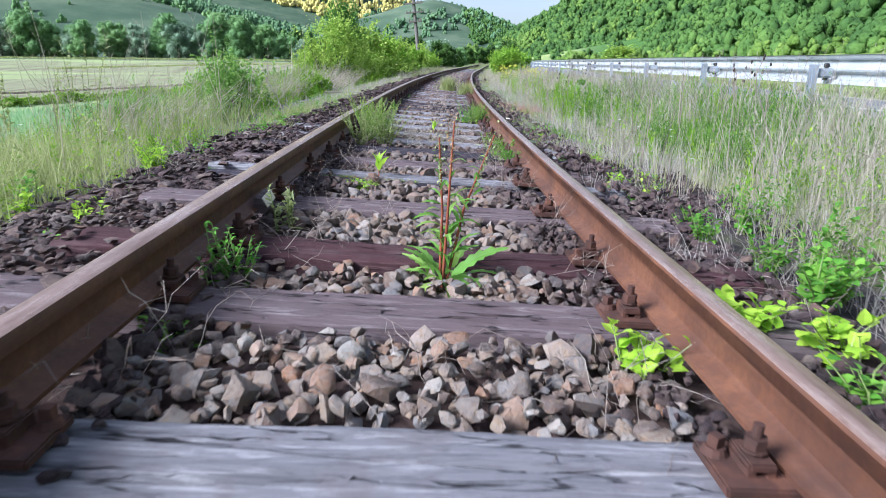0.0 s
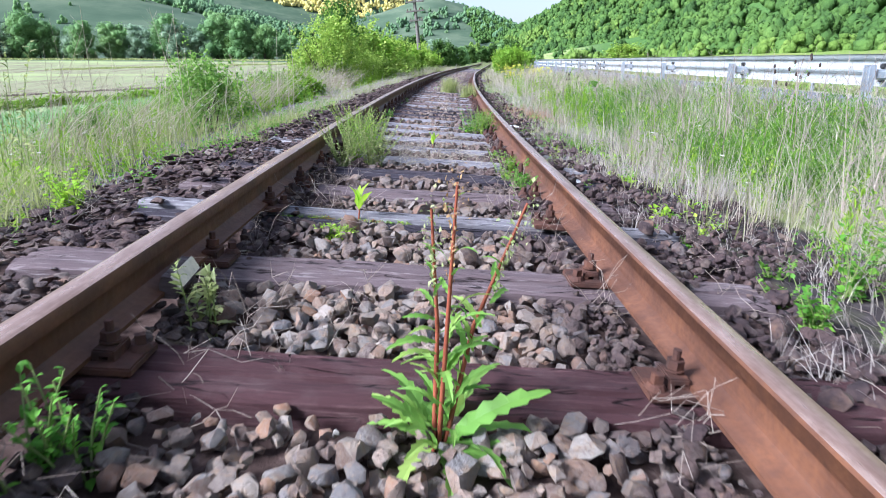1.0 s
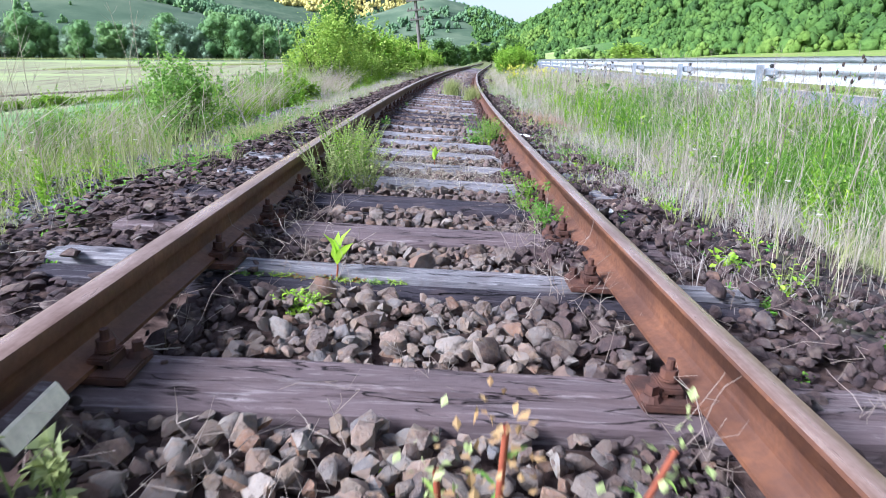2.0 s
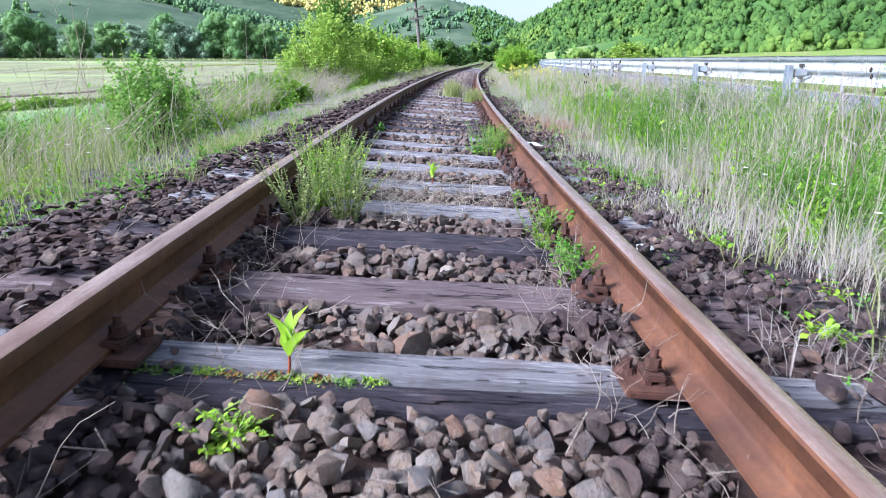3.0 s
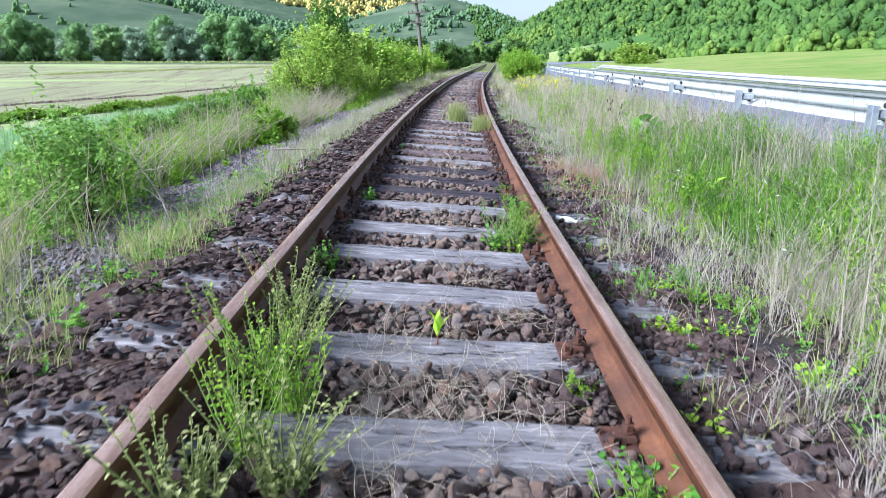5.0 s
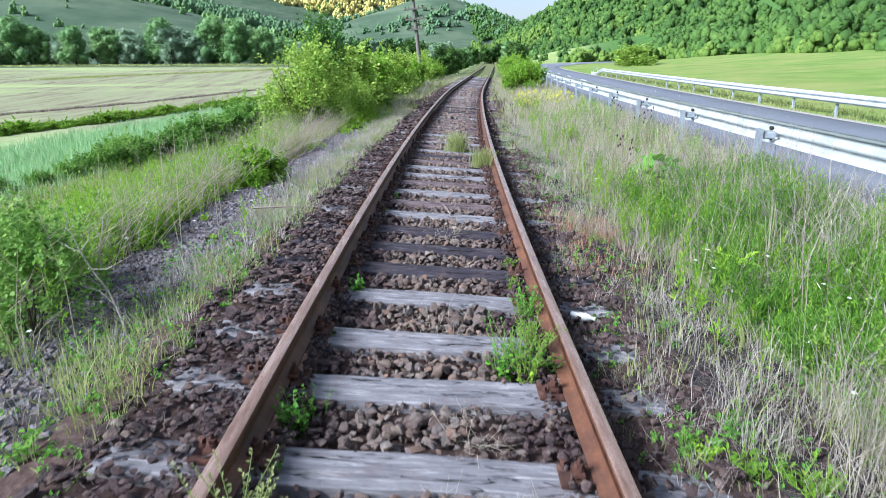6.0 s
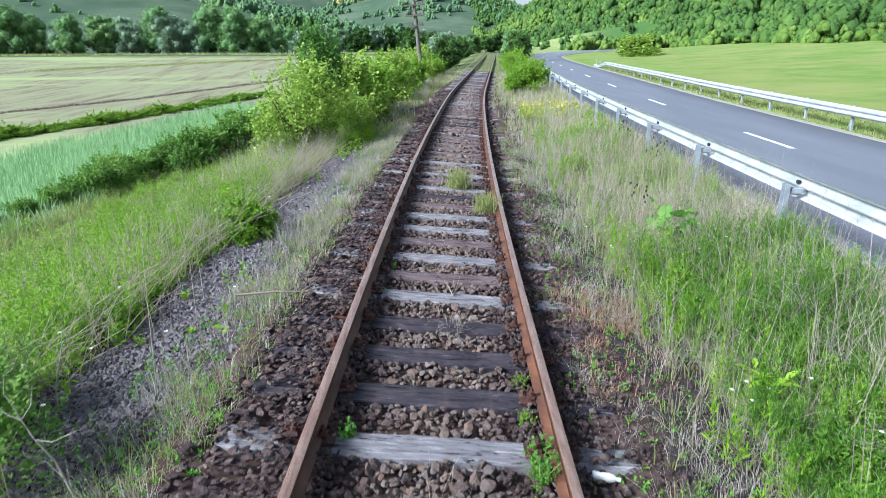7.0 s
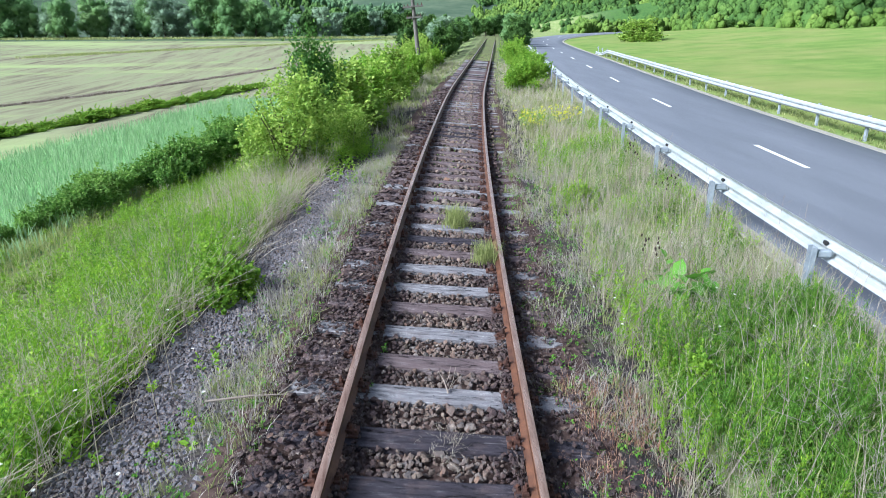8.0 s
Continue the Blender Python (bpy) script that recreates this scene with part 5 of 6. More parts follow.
def build_dock():
    """The dock in mid-track: a rosette of long leaves and three red flowering stalks."""
    r = np.random.default_rng(51)
    n = 19
    yaw = np.linspace(0, 6.28, n, endpoint=False) + r.normal(0, 0.2, n)
    length, tip = r.uniform(0.13, 0.27, n), r.uniform(-0.15, 0.75, n)
    rows = [(k / 12, math.sin(math.pi * min(0.97, 0.12 + 0.88 * k / 12)) ** 0.8 * (1.0 if k % 2 else 0.6) + 0.05, 0.22 * math.sin(2.6 * k / 12) - 0.10 * (k / 12) ** 2) for k in range(13)]
    long_v = np.array([(x * w, y + (0.05 if x and w > 0.6 else 0), z + 0.05 * abs(x)) for y, w, z in rows for x in (-0.5, 0.0, 0.5)])
    long_f = np.array([q for i in range(12) for j in range(2) for q in ((i * 3 + j, i * 3 + j + 1, i * 3 + j + 4), (i * 3 + j, i * 3 + j + 4, i * 3 + j + 3))])
    lv, lf = spread(long_v, long_f, turns_of(yaw, tip, r.normal(0, 0.3, n), np.stack([length * 0.21, length, length * 0.8], -1)), np.stack([0.015 * np.sin(-yaw), 0.015 * np.cos(yaw), np.full(n, 0.0)], -1))
    ob = thing("dock_plant", "green dock plant with red flower stalks between sleepers", "plant", track_pose(2.24, 0.10, -0.05))
    part("rosette", mesh_of("rosette", lv, lf, mat_dock), ob, "long green leaves, some yellowed")
    for k, (dx, dy, h) in enumerate(((-0.045, 0.02, 0.50), (0.0, -0.01, 0.56), (0.14, 0.03, 0.52))):
        v, f = tube([(0.01 * (k - 1), 0, -0.02), (dx * 0.4, dy, h * 0.5), (dx, dy, h)], [0.0058, 0.0046, 0.0026], 7)
        stalk = part("stalk", mesh_of("stalk", v, f, mat_redstem, True), ob, "red flower stalk")
        m = 19
        t = np.linspace(0.05, 0.95, m)
        c = np.stack([dx * t, dy * t, h * t], -1)
        sz = 0.15 * (1.1 - t) * r.uniform(0.6, 1.2, m)
        lv, lf = spread(long_v, long_f, turns_of(r.uniform(0, 6.28, m), r.uniform(-0.1, 0.8, m), r.normal(0, 0.3, m), np.stack([sz * 0.19, sz, sz], -1)), c)
        part("stalk_foliage", mesh_of("stalk_foliage", lv, lf, mat_dock), stalk)
        m = 120
        t = r.uniform(0.66, 1.03, m)
        c = np.stack([dx * t, dy * t, h * t], -1) + r.normal(0, 1, (m, 3)) * (0.004 + 0.014 * (t > 0.86))[:, None]
        bv, bf = spread(CARD_V, CARD_F, turns_of(r.uniform(0, 6, m), r.uniform(0, 3, m), 0, r.uniform(0.006, 0.013, m)), c)
        part("bud_spike", mesh_of("bud_spike", bv, bf, mat_seed if k == 1 else mat_bud), stalk, kind="stuff")


build_dock()


def spray_plant(name, label, y, s, seed, stems, high, lean, leaf, per, mat, size=1.0, broad=0.55, low=0.1, h=-0.05, stem=None, flower=None, group=""):
    ob = thing(name, label, "plant", track_pose(y, s, h) @ Matrix.Diagonal((size, size, size, 1)), group)
    r = np.random.default_rng(seed)
    for wood, green, tip in leaf_sprays(seed, stems, high, lean, leaf, per, 1.0, broad, low):
        shoot = part("shoot", mesh_of("shoot", *wood, stem or mat_stem, True), ob)
        part("foliage", mesh_of("foliage", *green, mat), shoot)
        if flower:
            c = tip + r.normal(0, 0.012, (6, 3))
            big = 1.9 if flower == mat_yellow else 1.0
            c = tip + (c - tip) * big
            w = r.normal(0, 0.009 * big, (6, 3))
            v = np.concatenate([[tip - [0, 0, 0.01 * big]], c + w, c - w])
            f = np.array([(0, 1 + i, 7 + i) for i in range(6)])
            part("flower_head", mesh_of("flower_head", v, f, flower), shoot)
    return ob


MAPLE = "bright lime-green seedling with broad leaves by the rail"
spray_plant("seedling", MAPLE, 1.58, 0.60, 61, 11, 0.15, 0.75, 0.068, 4, mat_lime, broad=0.85, low=0.45)
spray_plant("seedling", "bright lime-green seedling outside the rail", 1.89, 1.02, 62, 16, 0.17, 1.1, 0.07, 5, mat_lime, broad=0.85, low=0.4)
spray_plant("seedling", "bright lime-green seedling outside the rail", 1.76, 1.22, 63, 16, 0.16, 1.2, 0.07, 5, mat_lime, broad=0.85, low=0.4)
spray_plant("seedling", "green seedling outside the rail", 2.14, 1.38, 64, 18, 0.24, 1.0, 0.06, 8, mat_weed, broad=0.8, low=0.4)
spray_plant("weed", "dark green leafy weed outside the rail", 1.49, 1.15, 60, 14, 0.14, 1.1, 0.05, 6, mat_weed, broad=0.8)
spray_plant("weed", "bushy green weed with small leaves against the rail", 2.07, -0.60, 65, 18, 0.21, 0.55, 0.032, 15, mat_weed)
spray_plant("weed", "small green weed under the rail", 1.64, -0.60, 66, 9, 0.10, 0.8, 0.032, 7, mat_weed)
spray_plant("weed", "pale budding weed beside the rail", 2.74, -0.575, 67, 5, 0.22, 0.2, 0.05, 14, mat_blade, flower=mat_bud)
spray_plant("weed", "cushion of bright lime-green weed in the stones", 3.73, -0.34, 68, 46, 0.06, 1.7, 0.022, 10, mat_lime, h=-0.02)


def upright_seedling(label, y, s, seed, n, long, mat, h=0.0, wide=0.34):
    """A young plant whose broad leaves all stand up from one foot."""
    r = np.random.default_rng(seed)
    ob = thing("seedling", label, "plant", track_pose(y, s, h))
    part("stem", mesh_of("stem", *tube([(0, 0, -0.03), (0.002, 0, 0.01), (0.0, 0.002, 0.035)], [0.004, 0.004, 0.003], 6), mat_redstem, True), ob)
    for k in range(n):
        size = long * r.uniform(0.7, 1.1)
        v, f = spread(LEAF_V, LEAF_F, turns_of([k * 6.28 / n + r.normal(0, 0.3)], [r.uniform(0.9, 1.35)], [r.normal(0, 0.2)], np.array([[size * wide, size, size]])), np.array([[0, 0, 0.02 + 0.012 * (k % 3)]]))
        part("leaf", mesh_of("leaf", v, f, mat, True), ob)


upright_seedling("bright green seedling with upright leaves in a split sleeper", 4.0, -0.27, 69, 5, 0.13, mat_lime)
for k, (q, mat) in enumerate(((-0.62, mat_weed), (-0.55, mat_weed), (-0.47, mat_lime), (-0.40, mat_moss), (-0.33, mat_moss), (-0.20, mat_moss), (-0.24, mat_lime), (-0.13, mat_weed), (-0.06, mat_lime))):
    spray_plant("moss", "rust-red moss in a split sleeper" if mat == mat_moss else "small green weeds in a split sleeper", 3.98 + 0.01 * (k % 3), q, 70 + 3 * k, 26, 0.022, 1.6, 0.013, 5, mat, h=-0.012, group="growth in the split sleeper")
upright_seedling("green dock seedling with a red foot on the sleepers", 6.56, 0.05, 72, 4, 0.12, mat_lime, wide=0.3)
for k, (y, s, hgt) in enumerate(((5.45, -0.56, 0.30), (5.75, -0.50, 0.36), (5.6, -0.36, 0.30), (6.1, -0.55, 0.36), (6.4, -0.52, 0.32), (6.0, -0.42, 0.32), (6.7, -0.58, 0.3))):
    spray_plant("weed", "thin-stemmed light green weed along the rail", y, s, 80 + k, 26, hgt * 1.25, 0.7, 0.026, 26, mat_fresh if k % 2 else mat_blade, group="weeds along the rail")
for k, (y, s, hgt) in enumerate(((4.86, 0.62, 0.17), (5.25, 0.58, 0.15), (5.5, 0.60, 0.20), (5.05, 0.66, 0.15), (6.25, 0.60, 0.10), (8.05, 0.52, 0.32), (8.25, 0.46, 0.30), (8.3, 0.6, 0.3), (8.5, 0.6, 0.2), (8.85, 0.62, 0.22), (9.5, 0.60, 0.14), (10.0, 0.62, 0.12))):
    spray_plant("weed", "leafy green weed against the inner rail", y, s, 100 + k, 20, hgt * 1.1, 0.65, 0.027, 19, mat_fresh if k % 3 else mat_weed, group="weeds against the inner rail")
for k, (y, s, hgt) in enumerate(((7.1, -0.60, 0.12), (7.6, -0.55, 0.18), (8.4, -0.60, 0.10), (9.2, -0.58, 0.12), (12.3, -0.55, 0.14), (11.6, -0.63, 0.12), (18.0, -0.3, 0.12), (19.5, 0.1, 0.10))):
    spray_plant("weed", "small green weed by the rail foot", y, s, 120 + k, 8, hgt, 0.5, 0.03, 9, mat_weed, group="weeds by the rail foot")
for k, (y, s) in enumerate(((6.05, 0.98), (6.4, 1.05), (6.3, 1.22), (5.4, 1.35), (5.0, 1.45), (4.6, 1.25), (4.2, 1.5), (3.6, 1.55), (4.0, 1.3), (4.85, 1.62), (3.3, 1.4), (5.8, 1.5), (6.9, 1.4), (2.9, 1.6))):
    spray_plant("weed", "low green weed in the shoulder stones", y, s, 140 + k, 9, 0.11 + 0.05 * (k % 3 == 0), 0.9, 0.035, 8, mat_lime if k % 3 == 0 else mat_weed, broad=0.7, h=-0.07, group="weeds in the shoulder")
for k, (y, s) in enumerate(((2.80, -1.42), (2.9, -1.75), (3.15, -1.9), (4.6, -1.55), (6.6, -1.5), (7.2, -1.65), (9.3, -1.45), (11.2, -1.5), (12.4, -1.55), (2.1, -1.8))):
    spray_plant("weed", "low green weed beside the sleeper ends", y, s, 170 + k, 8, 0.12, 0.8, 0.04, 6, mat_lime if k < 2 else mat_weed, broad=0.75, h=-0.05, group="weeds by the sleeper ends")
for k, (y, s, lime, hgt) in enumerate(((4.42, 1.32, 1, 0.14), (5.48, 1.43, 1, 0.12), (7.36, 1.23, 1, 0.14), (6.9, 1.18, 1, 0.12), (6.4, 1.55, 1, 0.16), (5.05, 0.62, 0, 0.18), (5.62, 0.66, 0, 0.22), (8.95, 0.64, 0, 0.24), (8.11, 0.61, 0, 0.22),
                                       (8.12, 0.40, 0, 0.2), (9.11, 0.62, 0, 0.2), (7.48, -0.60, 0, 0.2), (9.21, -0.55, 0, 0.16), (3.99, -1.63, 1, 0.16), (4.12, -1.72, 1, 0.18), (2.6, 1.45, 0, 0.25), (3.0, 1.35, 0, 0.2), (2.35, 1.6, 0, 0.3), (1.9, 1.65, 0, 0.3), (2.7, 1.7, 0, 0.34), (3.4, 1.75, 0, 0.3))):
    spray_plant("weed", "lime-green young weed among the stones" if lime else "green leafy weed among the stones", y, s, 240 + k, 16, hgt, 0.7, 0.042, 10, mat_lime if lime else mat_weed, broad=0.75, h=-0.06, group="weeds among the stones")
for k, (y, s) in enumerate(((5.2, -2.6), (5.5, -2.9), (4.9, -3.1), (4.4, -3.3), (6.3, -3.6))):
    spray_plant("tall_weed", "tall leafy green weed stem above the dry grass", y, s, 270 + k, 3, 1.0, 0.25, 0.07, 22, mat_blade, broad=0.4, low=0.3, h=-0.3, group="tall weeds on the bank")
for k, (y, s) in enumerate(((7.45, 1.22), (7.3, 1.4), (7.6, 1.5), (7.2, 1.6))):
    spray_plant("weed", "lime-green ferny weed clump outside the rail", y, s, 290 + k, 20, 0.22, 0.8, 0.05, 14, mat_fresh if k % 2 else mat_weed, broad=0.4, h=-0.09, group="ferny weeds outside the rail")
spray_plant("dock_plant", "dock with upright lime-green leaves in the verge", 9.95, 2.41, 280, 10, 0.36, 0.4, 0.26, 2, mat_lime, broad=0.36, low=0.8, h=-0.1)
spray_plant("seedling", "small lime-green herb in the stones", 2.88, -0.02, 190, 3, 0.05, 0.8, 0.035, 4, mat_lime, broad=0.8)
spray_plant("weed", "yellow-flowering herbs beside the track", 26.4, 2.2, 191, 70, 0.95, 0.8, 0.05, 12, mat_blade, flower=mat_yellow, h=-0.2)
spray_plant("weed", "yellow-flowering herbs beside the track", 27.6, 3.2, 192, 70, 0.95, 0.8, 0.05, 12, mat_blade, flower=mat_yellow, h=-0.2)
spray_plant("burdock", "burdock with large green leaves in the verge", 13.9, 2.95, 193, 17, 0.72, 0.8, 0.32, 2, mat_weed, broad=0.75, low=0.9, h=-0.25)
spray_plant("burdock", "burdock with large green leaves in the verge", 14.3, 2.7, 194, 10, 0.5, 0.75, 0.28, 2, mat_weed, broad=0.75, low=0.9, h=-0.25)
for y, s, seed, sz in ((16.5, 0.12, 195, 1.3), (15.0, 0.56, 196, 1.1)):
    r = np.random.default_rng(seed)
    p = np.concatenate([r.normal(0, 0.075, (420, 2)), np.zeros((420, 1))], 1)
    v, f, _ = blades(r, p, r.uniform(0.18, 0.36, 420), np.full(420, 0.006), np.abs(r.normal(0, 0.4, 420)))
    plant("grass_tuft", "grey-green grass tuft growing between sleepers", y, s, [("tuft", v, f, mat_blade)], size=sz)


# ---- dead stalks and straw on the track ----
def dead_stalks(seed, centres, count, long, flat):
    r = np.random.default_rng(seed)
    out = []
    for y, s in centres:
        for _ in range(count):
            b = on_track(y + r.normal(0, 0.10), s + r.normal(0, 0.07), -0.03)
            a = r.uniform(0, 6.28)
            n = long * r.uniform(0.4, 1.1)
            up = n * (r.uniform(0.02, 0.25) if r.random() < flat else r.uniform(0.6, 0.95))
            q = math.sqrt(max(n * n - up * up, 0.0001))
            e = b + [q * math.cos(a), q * math.sin(a), up]
            m = (b + e) / 2 + r.normal(0, 0.09 * n, 3) + [0, 0, 0.05 * n]
            kink = [b, (b + m) / 2 + r.normal(0, 0.035 * n, 3), m, (m + e) / 2 + r.normal(0, 0.05 * n, 3), e]
            out.append(tube(kink, np.array([1.0, 0.9, 0.8, 0.65, 0.4]) * r.uniform(0.0008, 0.0015), 4))
            for _ in range(r.integers(0, 3)):
                k = m + r.normal(0, 0.2 * n, 3) * [1, 1, 0.6] + [0, 0, 0.12 * n]
                out.append(tube([m, (m + k) / 2 + r.normal(0, 0.03, 3), k], [0.0010, 0.0008, 0.0005], 4))
    return join(out)


v, f = dead_stalks(201, [(2.25, -0.45), (2.5, -0.40), (2.9, -0.42), (1.9, -0.55), (1.5, -0.6), (1.35, -0.7), (4.1, -0.4), (4.2, -0.55), (3.9, -0.25), (4.4, -0.50), (4.15, 0.55), (4.4, 0.48), (3.9, 0.5), (1.35, 0.42), (1.6, 0.5), (3.0, 0.6), (2.2, 0.6),
                         (3.4, 0.05), (1.5, -0.05), (2.8, -0.12), (5.0, -0.45), (5.3, -0.55), (4.6, -0.62), (3.4, -0.62), (5.9, -0.2), (4.9, -0.62), (4.7, 0.55), (4.9, 0.5), (4.3, 0.62), (5.3, 0.52), (5.6, 0.5), (3.6, 0.58), (4.45, 0.35)], 9, 0.24, 0.55)
thing("dead_stalks", "dead dry weed stalks lying and standing on the track", "dry stalks", kind="stuff", data=mesh_of("dead_stalks", v, f, mat_twig))
v, f = dead_stalks(202, [(6.1, 0.1), (6.3, 0.0), (6.0, -0.1), (6.2, 0.2), (5.9, 0.15), (6.6, 0.5), (6.4, 0.3), (8.6, 0.05), (10.8, 0.08), (10.9, 0.1), (7.4, 0.2), (12.9, 0.1), (5.8, 0.35), (6.5, -0.1), (6.4, -0.25), (6.2, 0.45), (5.7, -0.15), (6.8, 0.1), (6.9, 0.4)], 18, 0.28, 0.85)
thing("straw_litter", "pale dry straw scattered over the sleepers", "straw", kind="stuff", data=mesh_of("straw_litter", v, f, mat_straw))
v, f = dead_stalks(203, [(2.0 + 0.37 * k, 1.15 + 0.25 * ((k * 7) % 5) / 5) for k in range(26)] + [(2.5 + 0.5 * k, -1.15 - 0.4 * ((k * 3) % 5) / 5) for k in range(24)], 5, 0.3, 0.75)
thing("dead_stalks", "dead dry stalks lying on the ballast shoulders", "dry stalks", kind="stuff", data=mesh_of("dead_stalks", v, f, mat_twig))


def tall_stems(seed, y0, y1, s0, s1, n, lo, hi, lean=(0.0, 0.0), stray=0.16):
    r = np.random.default_rng(seed)
    out = []
    y, s = r.uniform(y0, y1, n), r.uniform(s0, s1, n)
    for yy, ss in zip(y, s):
        x = float(xc(yy)) + ss
        b = np.array([x, yy, float(gz(x, yy)) - 0.03])
        h = r.uniform(lo, hi)
        a, q = r.uniform(0, 6.28), h * abs(r.normal(0, stray))
        k = r.uniform(0.4, 1.2)
        e = b + [q * math.cos(a) + lean[0] * h * k, q * math.sin(a) + lean[1] * h * k, h * (1 - 0.4 * k * math.hypot(*lean))]
        m = (b + e) / 2 + r.normal(0, 0.02, 3) + [0, 0, 0.12 * h * math.hypot(*lean)]
        out.append(tube([b, m, e], [0.0035, 0.0028, 0.0012], 4))
        for _ in range(5):
            t = r.uniform(0.55, 0.95)
            c = b + (e - b) * t
            k = c + np.array([r.normal(0, 0.06), r.normal(0, 0.06), r.uniform(0.04, 0.12)])
            out.append(tube([c, (c + k) / 2 + [0, 0, -0.01], k], [0.0014, 0.0012, 0.0008], 3))
    return join(out)


v, f = tall_stems(211, 2.4, 12, -5.0, -2.1, 85, 0.6, 1.4)
thing("dead_stems", "tall dead weed stems standing in the verge", "dry stalks", kind="stuff", data=mesh_of("dead_stems", v, f, mat_straw))
v, f = tall_stems(212, 2.5, 20, 1.8, 4.6, 380, 0.5, 1.05, stray=0.3)
thing("dead_stems", "tall dead weed stems standing by the road barrier", "dry stalks", kind="stuff", data=mesh_of("dead_stems", v, f, mat_twig))
v, f = tall_stems(213, 11, 24, -5.5, -2.6, 150, 0.5, 1.0)
thing("dead_stems", "tall dead weed stems standing on the bank", "dry stalks", kind="stuff", data=mesh_of("dead_stems", v, f, mat_twig))

v, f = tall_stems(214, 6, 20, -3.7, -2.85, 480, 0.6, 1.1, (0.75, -0.25))
thing("dry_stems", "long straw stems leaning over the grey chippings", "dry stalks", kind="stuff", data=mesh_of("dry_stems", v, f, mat_straw))
v, f = tall_stems(215, 5, 14, 3.0, 4.2, 160, 0.6, 1.1, (-0.6, -0.35), 0.3)
thing("dry_stems", "grey straw stems leaning out from under the barrier", "dry stalks", kind="stuff", data=mesh_of("dry_stems", v, f, mat_ash))


def build_branch(label, y, s, h, ends, thick):
    """A dead branch lying on the stones, with its side twigs."""
    m = track_pose(y, s, h)
    ob = thing("dead_branch", label, "dead branch", m)
    for i, (a, c, e) in enumerate(ends):
        v, f = tube([a, c, e], [thick if i == 0 else thick * 0.5, thick * (0.8 if i == 0 else 0.4), thick * 0.3], 6)
        part("twig", mesh_of("twig", v, f, mat_twig, True), ob)


build_branch("pale dead branch lying across the ballast shoulder", 11.2, -1.75, 0.03, [((-0.15, -0.05, 0.0), (0.2, 0.05, 0.02), (0.5, 0.1, 0.03)), ((0.42, 0.09, 0.03), (0.5, 0.2, 0.06), (0.56, 0.36, 0.08)), ((0.46, 0.1, 0.03), (0.57, 0.2, 0.03), (0.66, 0.26, 0.05))], 0.011)
build_branch("small pale dead twig standing between sleepers", 11.7, 0.1, 0.0, [((0, -0.12, 0), (-0.04, 0.0, 0.04), (-0.1, 0.16, 0.05)), ((0, -0.1, 0.0), (0.04, 0.02, 0.06), (0.06, 0.2, 0.09)), ((-0.03, -0.02, 0.02), (0.0, 0.08, 0.06), (0.01, 0.18, 0.1)), ((0.02, -0.05, 0.02), (0.06, 0.02, 0.05), (0.12, 0.1, 0.07))], 0.007)



def build_sapling(x, y, lean, high, seed):
    """A dead sapling: a pale crooked stem with bare side shoots."""
    r = np.random.default_rng(seed)
    ob = thing("dead_sapling", "bare pale dead sapling leaning over the bank", "dead sapling", Matrix.Translation((x, y, float(gz(x, y)) - 0.03)))
    t = np.linspace(0, 1, 7)[:, None]
    line = np.concatenate([lean[0] * high * t ** 1.3, lean[1] * high * t, high * t], 1) + r.normal(0, 0.012, (7, 3)) * np.minimum(t * 4, 1)
    stem = part("stem", mesh_of("stem", *tube(line, np.linspace(0.009, 0.0025, 7), 7), mat_pale_bark, True), ob)
    for k in range(11):
        b = line[1 + k % 6]
        e = b + np.array([r.normal(0, 0.13), r.normal(0, 0.13), r.uniform(0.05, 0.2)])
        v, f = tube([b, (b + e) / 2 + r.normal(0, 0.02, 3), e], [0.0035, 0.0025, 0.0012], 5)
        part("side_shoot", mesh_of("side_shoot", v, f, mat_pale_bark, True), stem)


build_sapling(-1.80, 8.7, (-0.42, 0.08), 0.68, 501)
build_sapling(-2.6, 9.9, (0.15, 0.1), 0.6, 502)
build_sapling(-3.6, 13.2, (0.25, -0.1), 0.7, 503)

rf = np.random.default_rng(221)
p1, _ = scatter(rf, 5, 20, 1.7, 4.2, 2.2)
p2, _ = scatter(rf, 5, 20, -3.5, -1.7, 2.2)
p = np.concatenate([p1, p2]) + np.stack([np.zeros(len(p1) + len(p2)), np.zeros(len(p1) + len(p2)), rf.uniform(0.2, 0.45, len(p1) + len(p2))], -1)
p = np.repeat(p, 5, 0)
ang = np.tile(np.arange(5) * 1.2566, len(p) // 5)
v, f = spread(LEAF_V, LEAF_F, turns_of(ang, 0.25, 0, np.full(len(p), 0.018)), p)
thing("white_flowers", "small white flowers scattered through the verge grass", "flowers", kind="stuff", data=mesh_of("white_flowers", v, f, mat_petal))


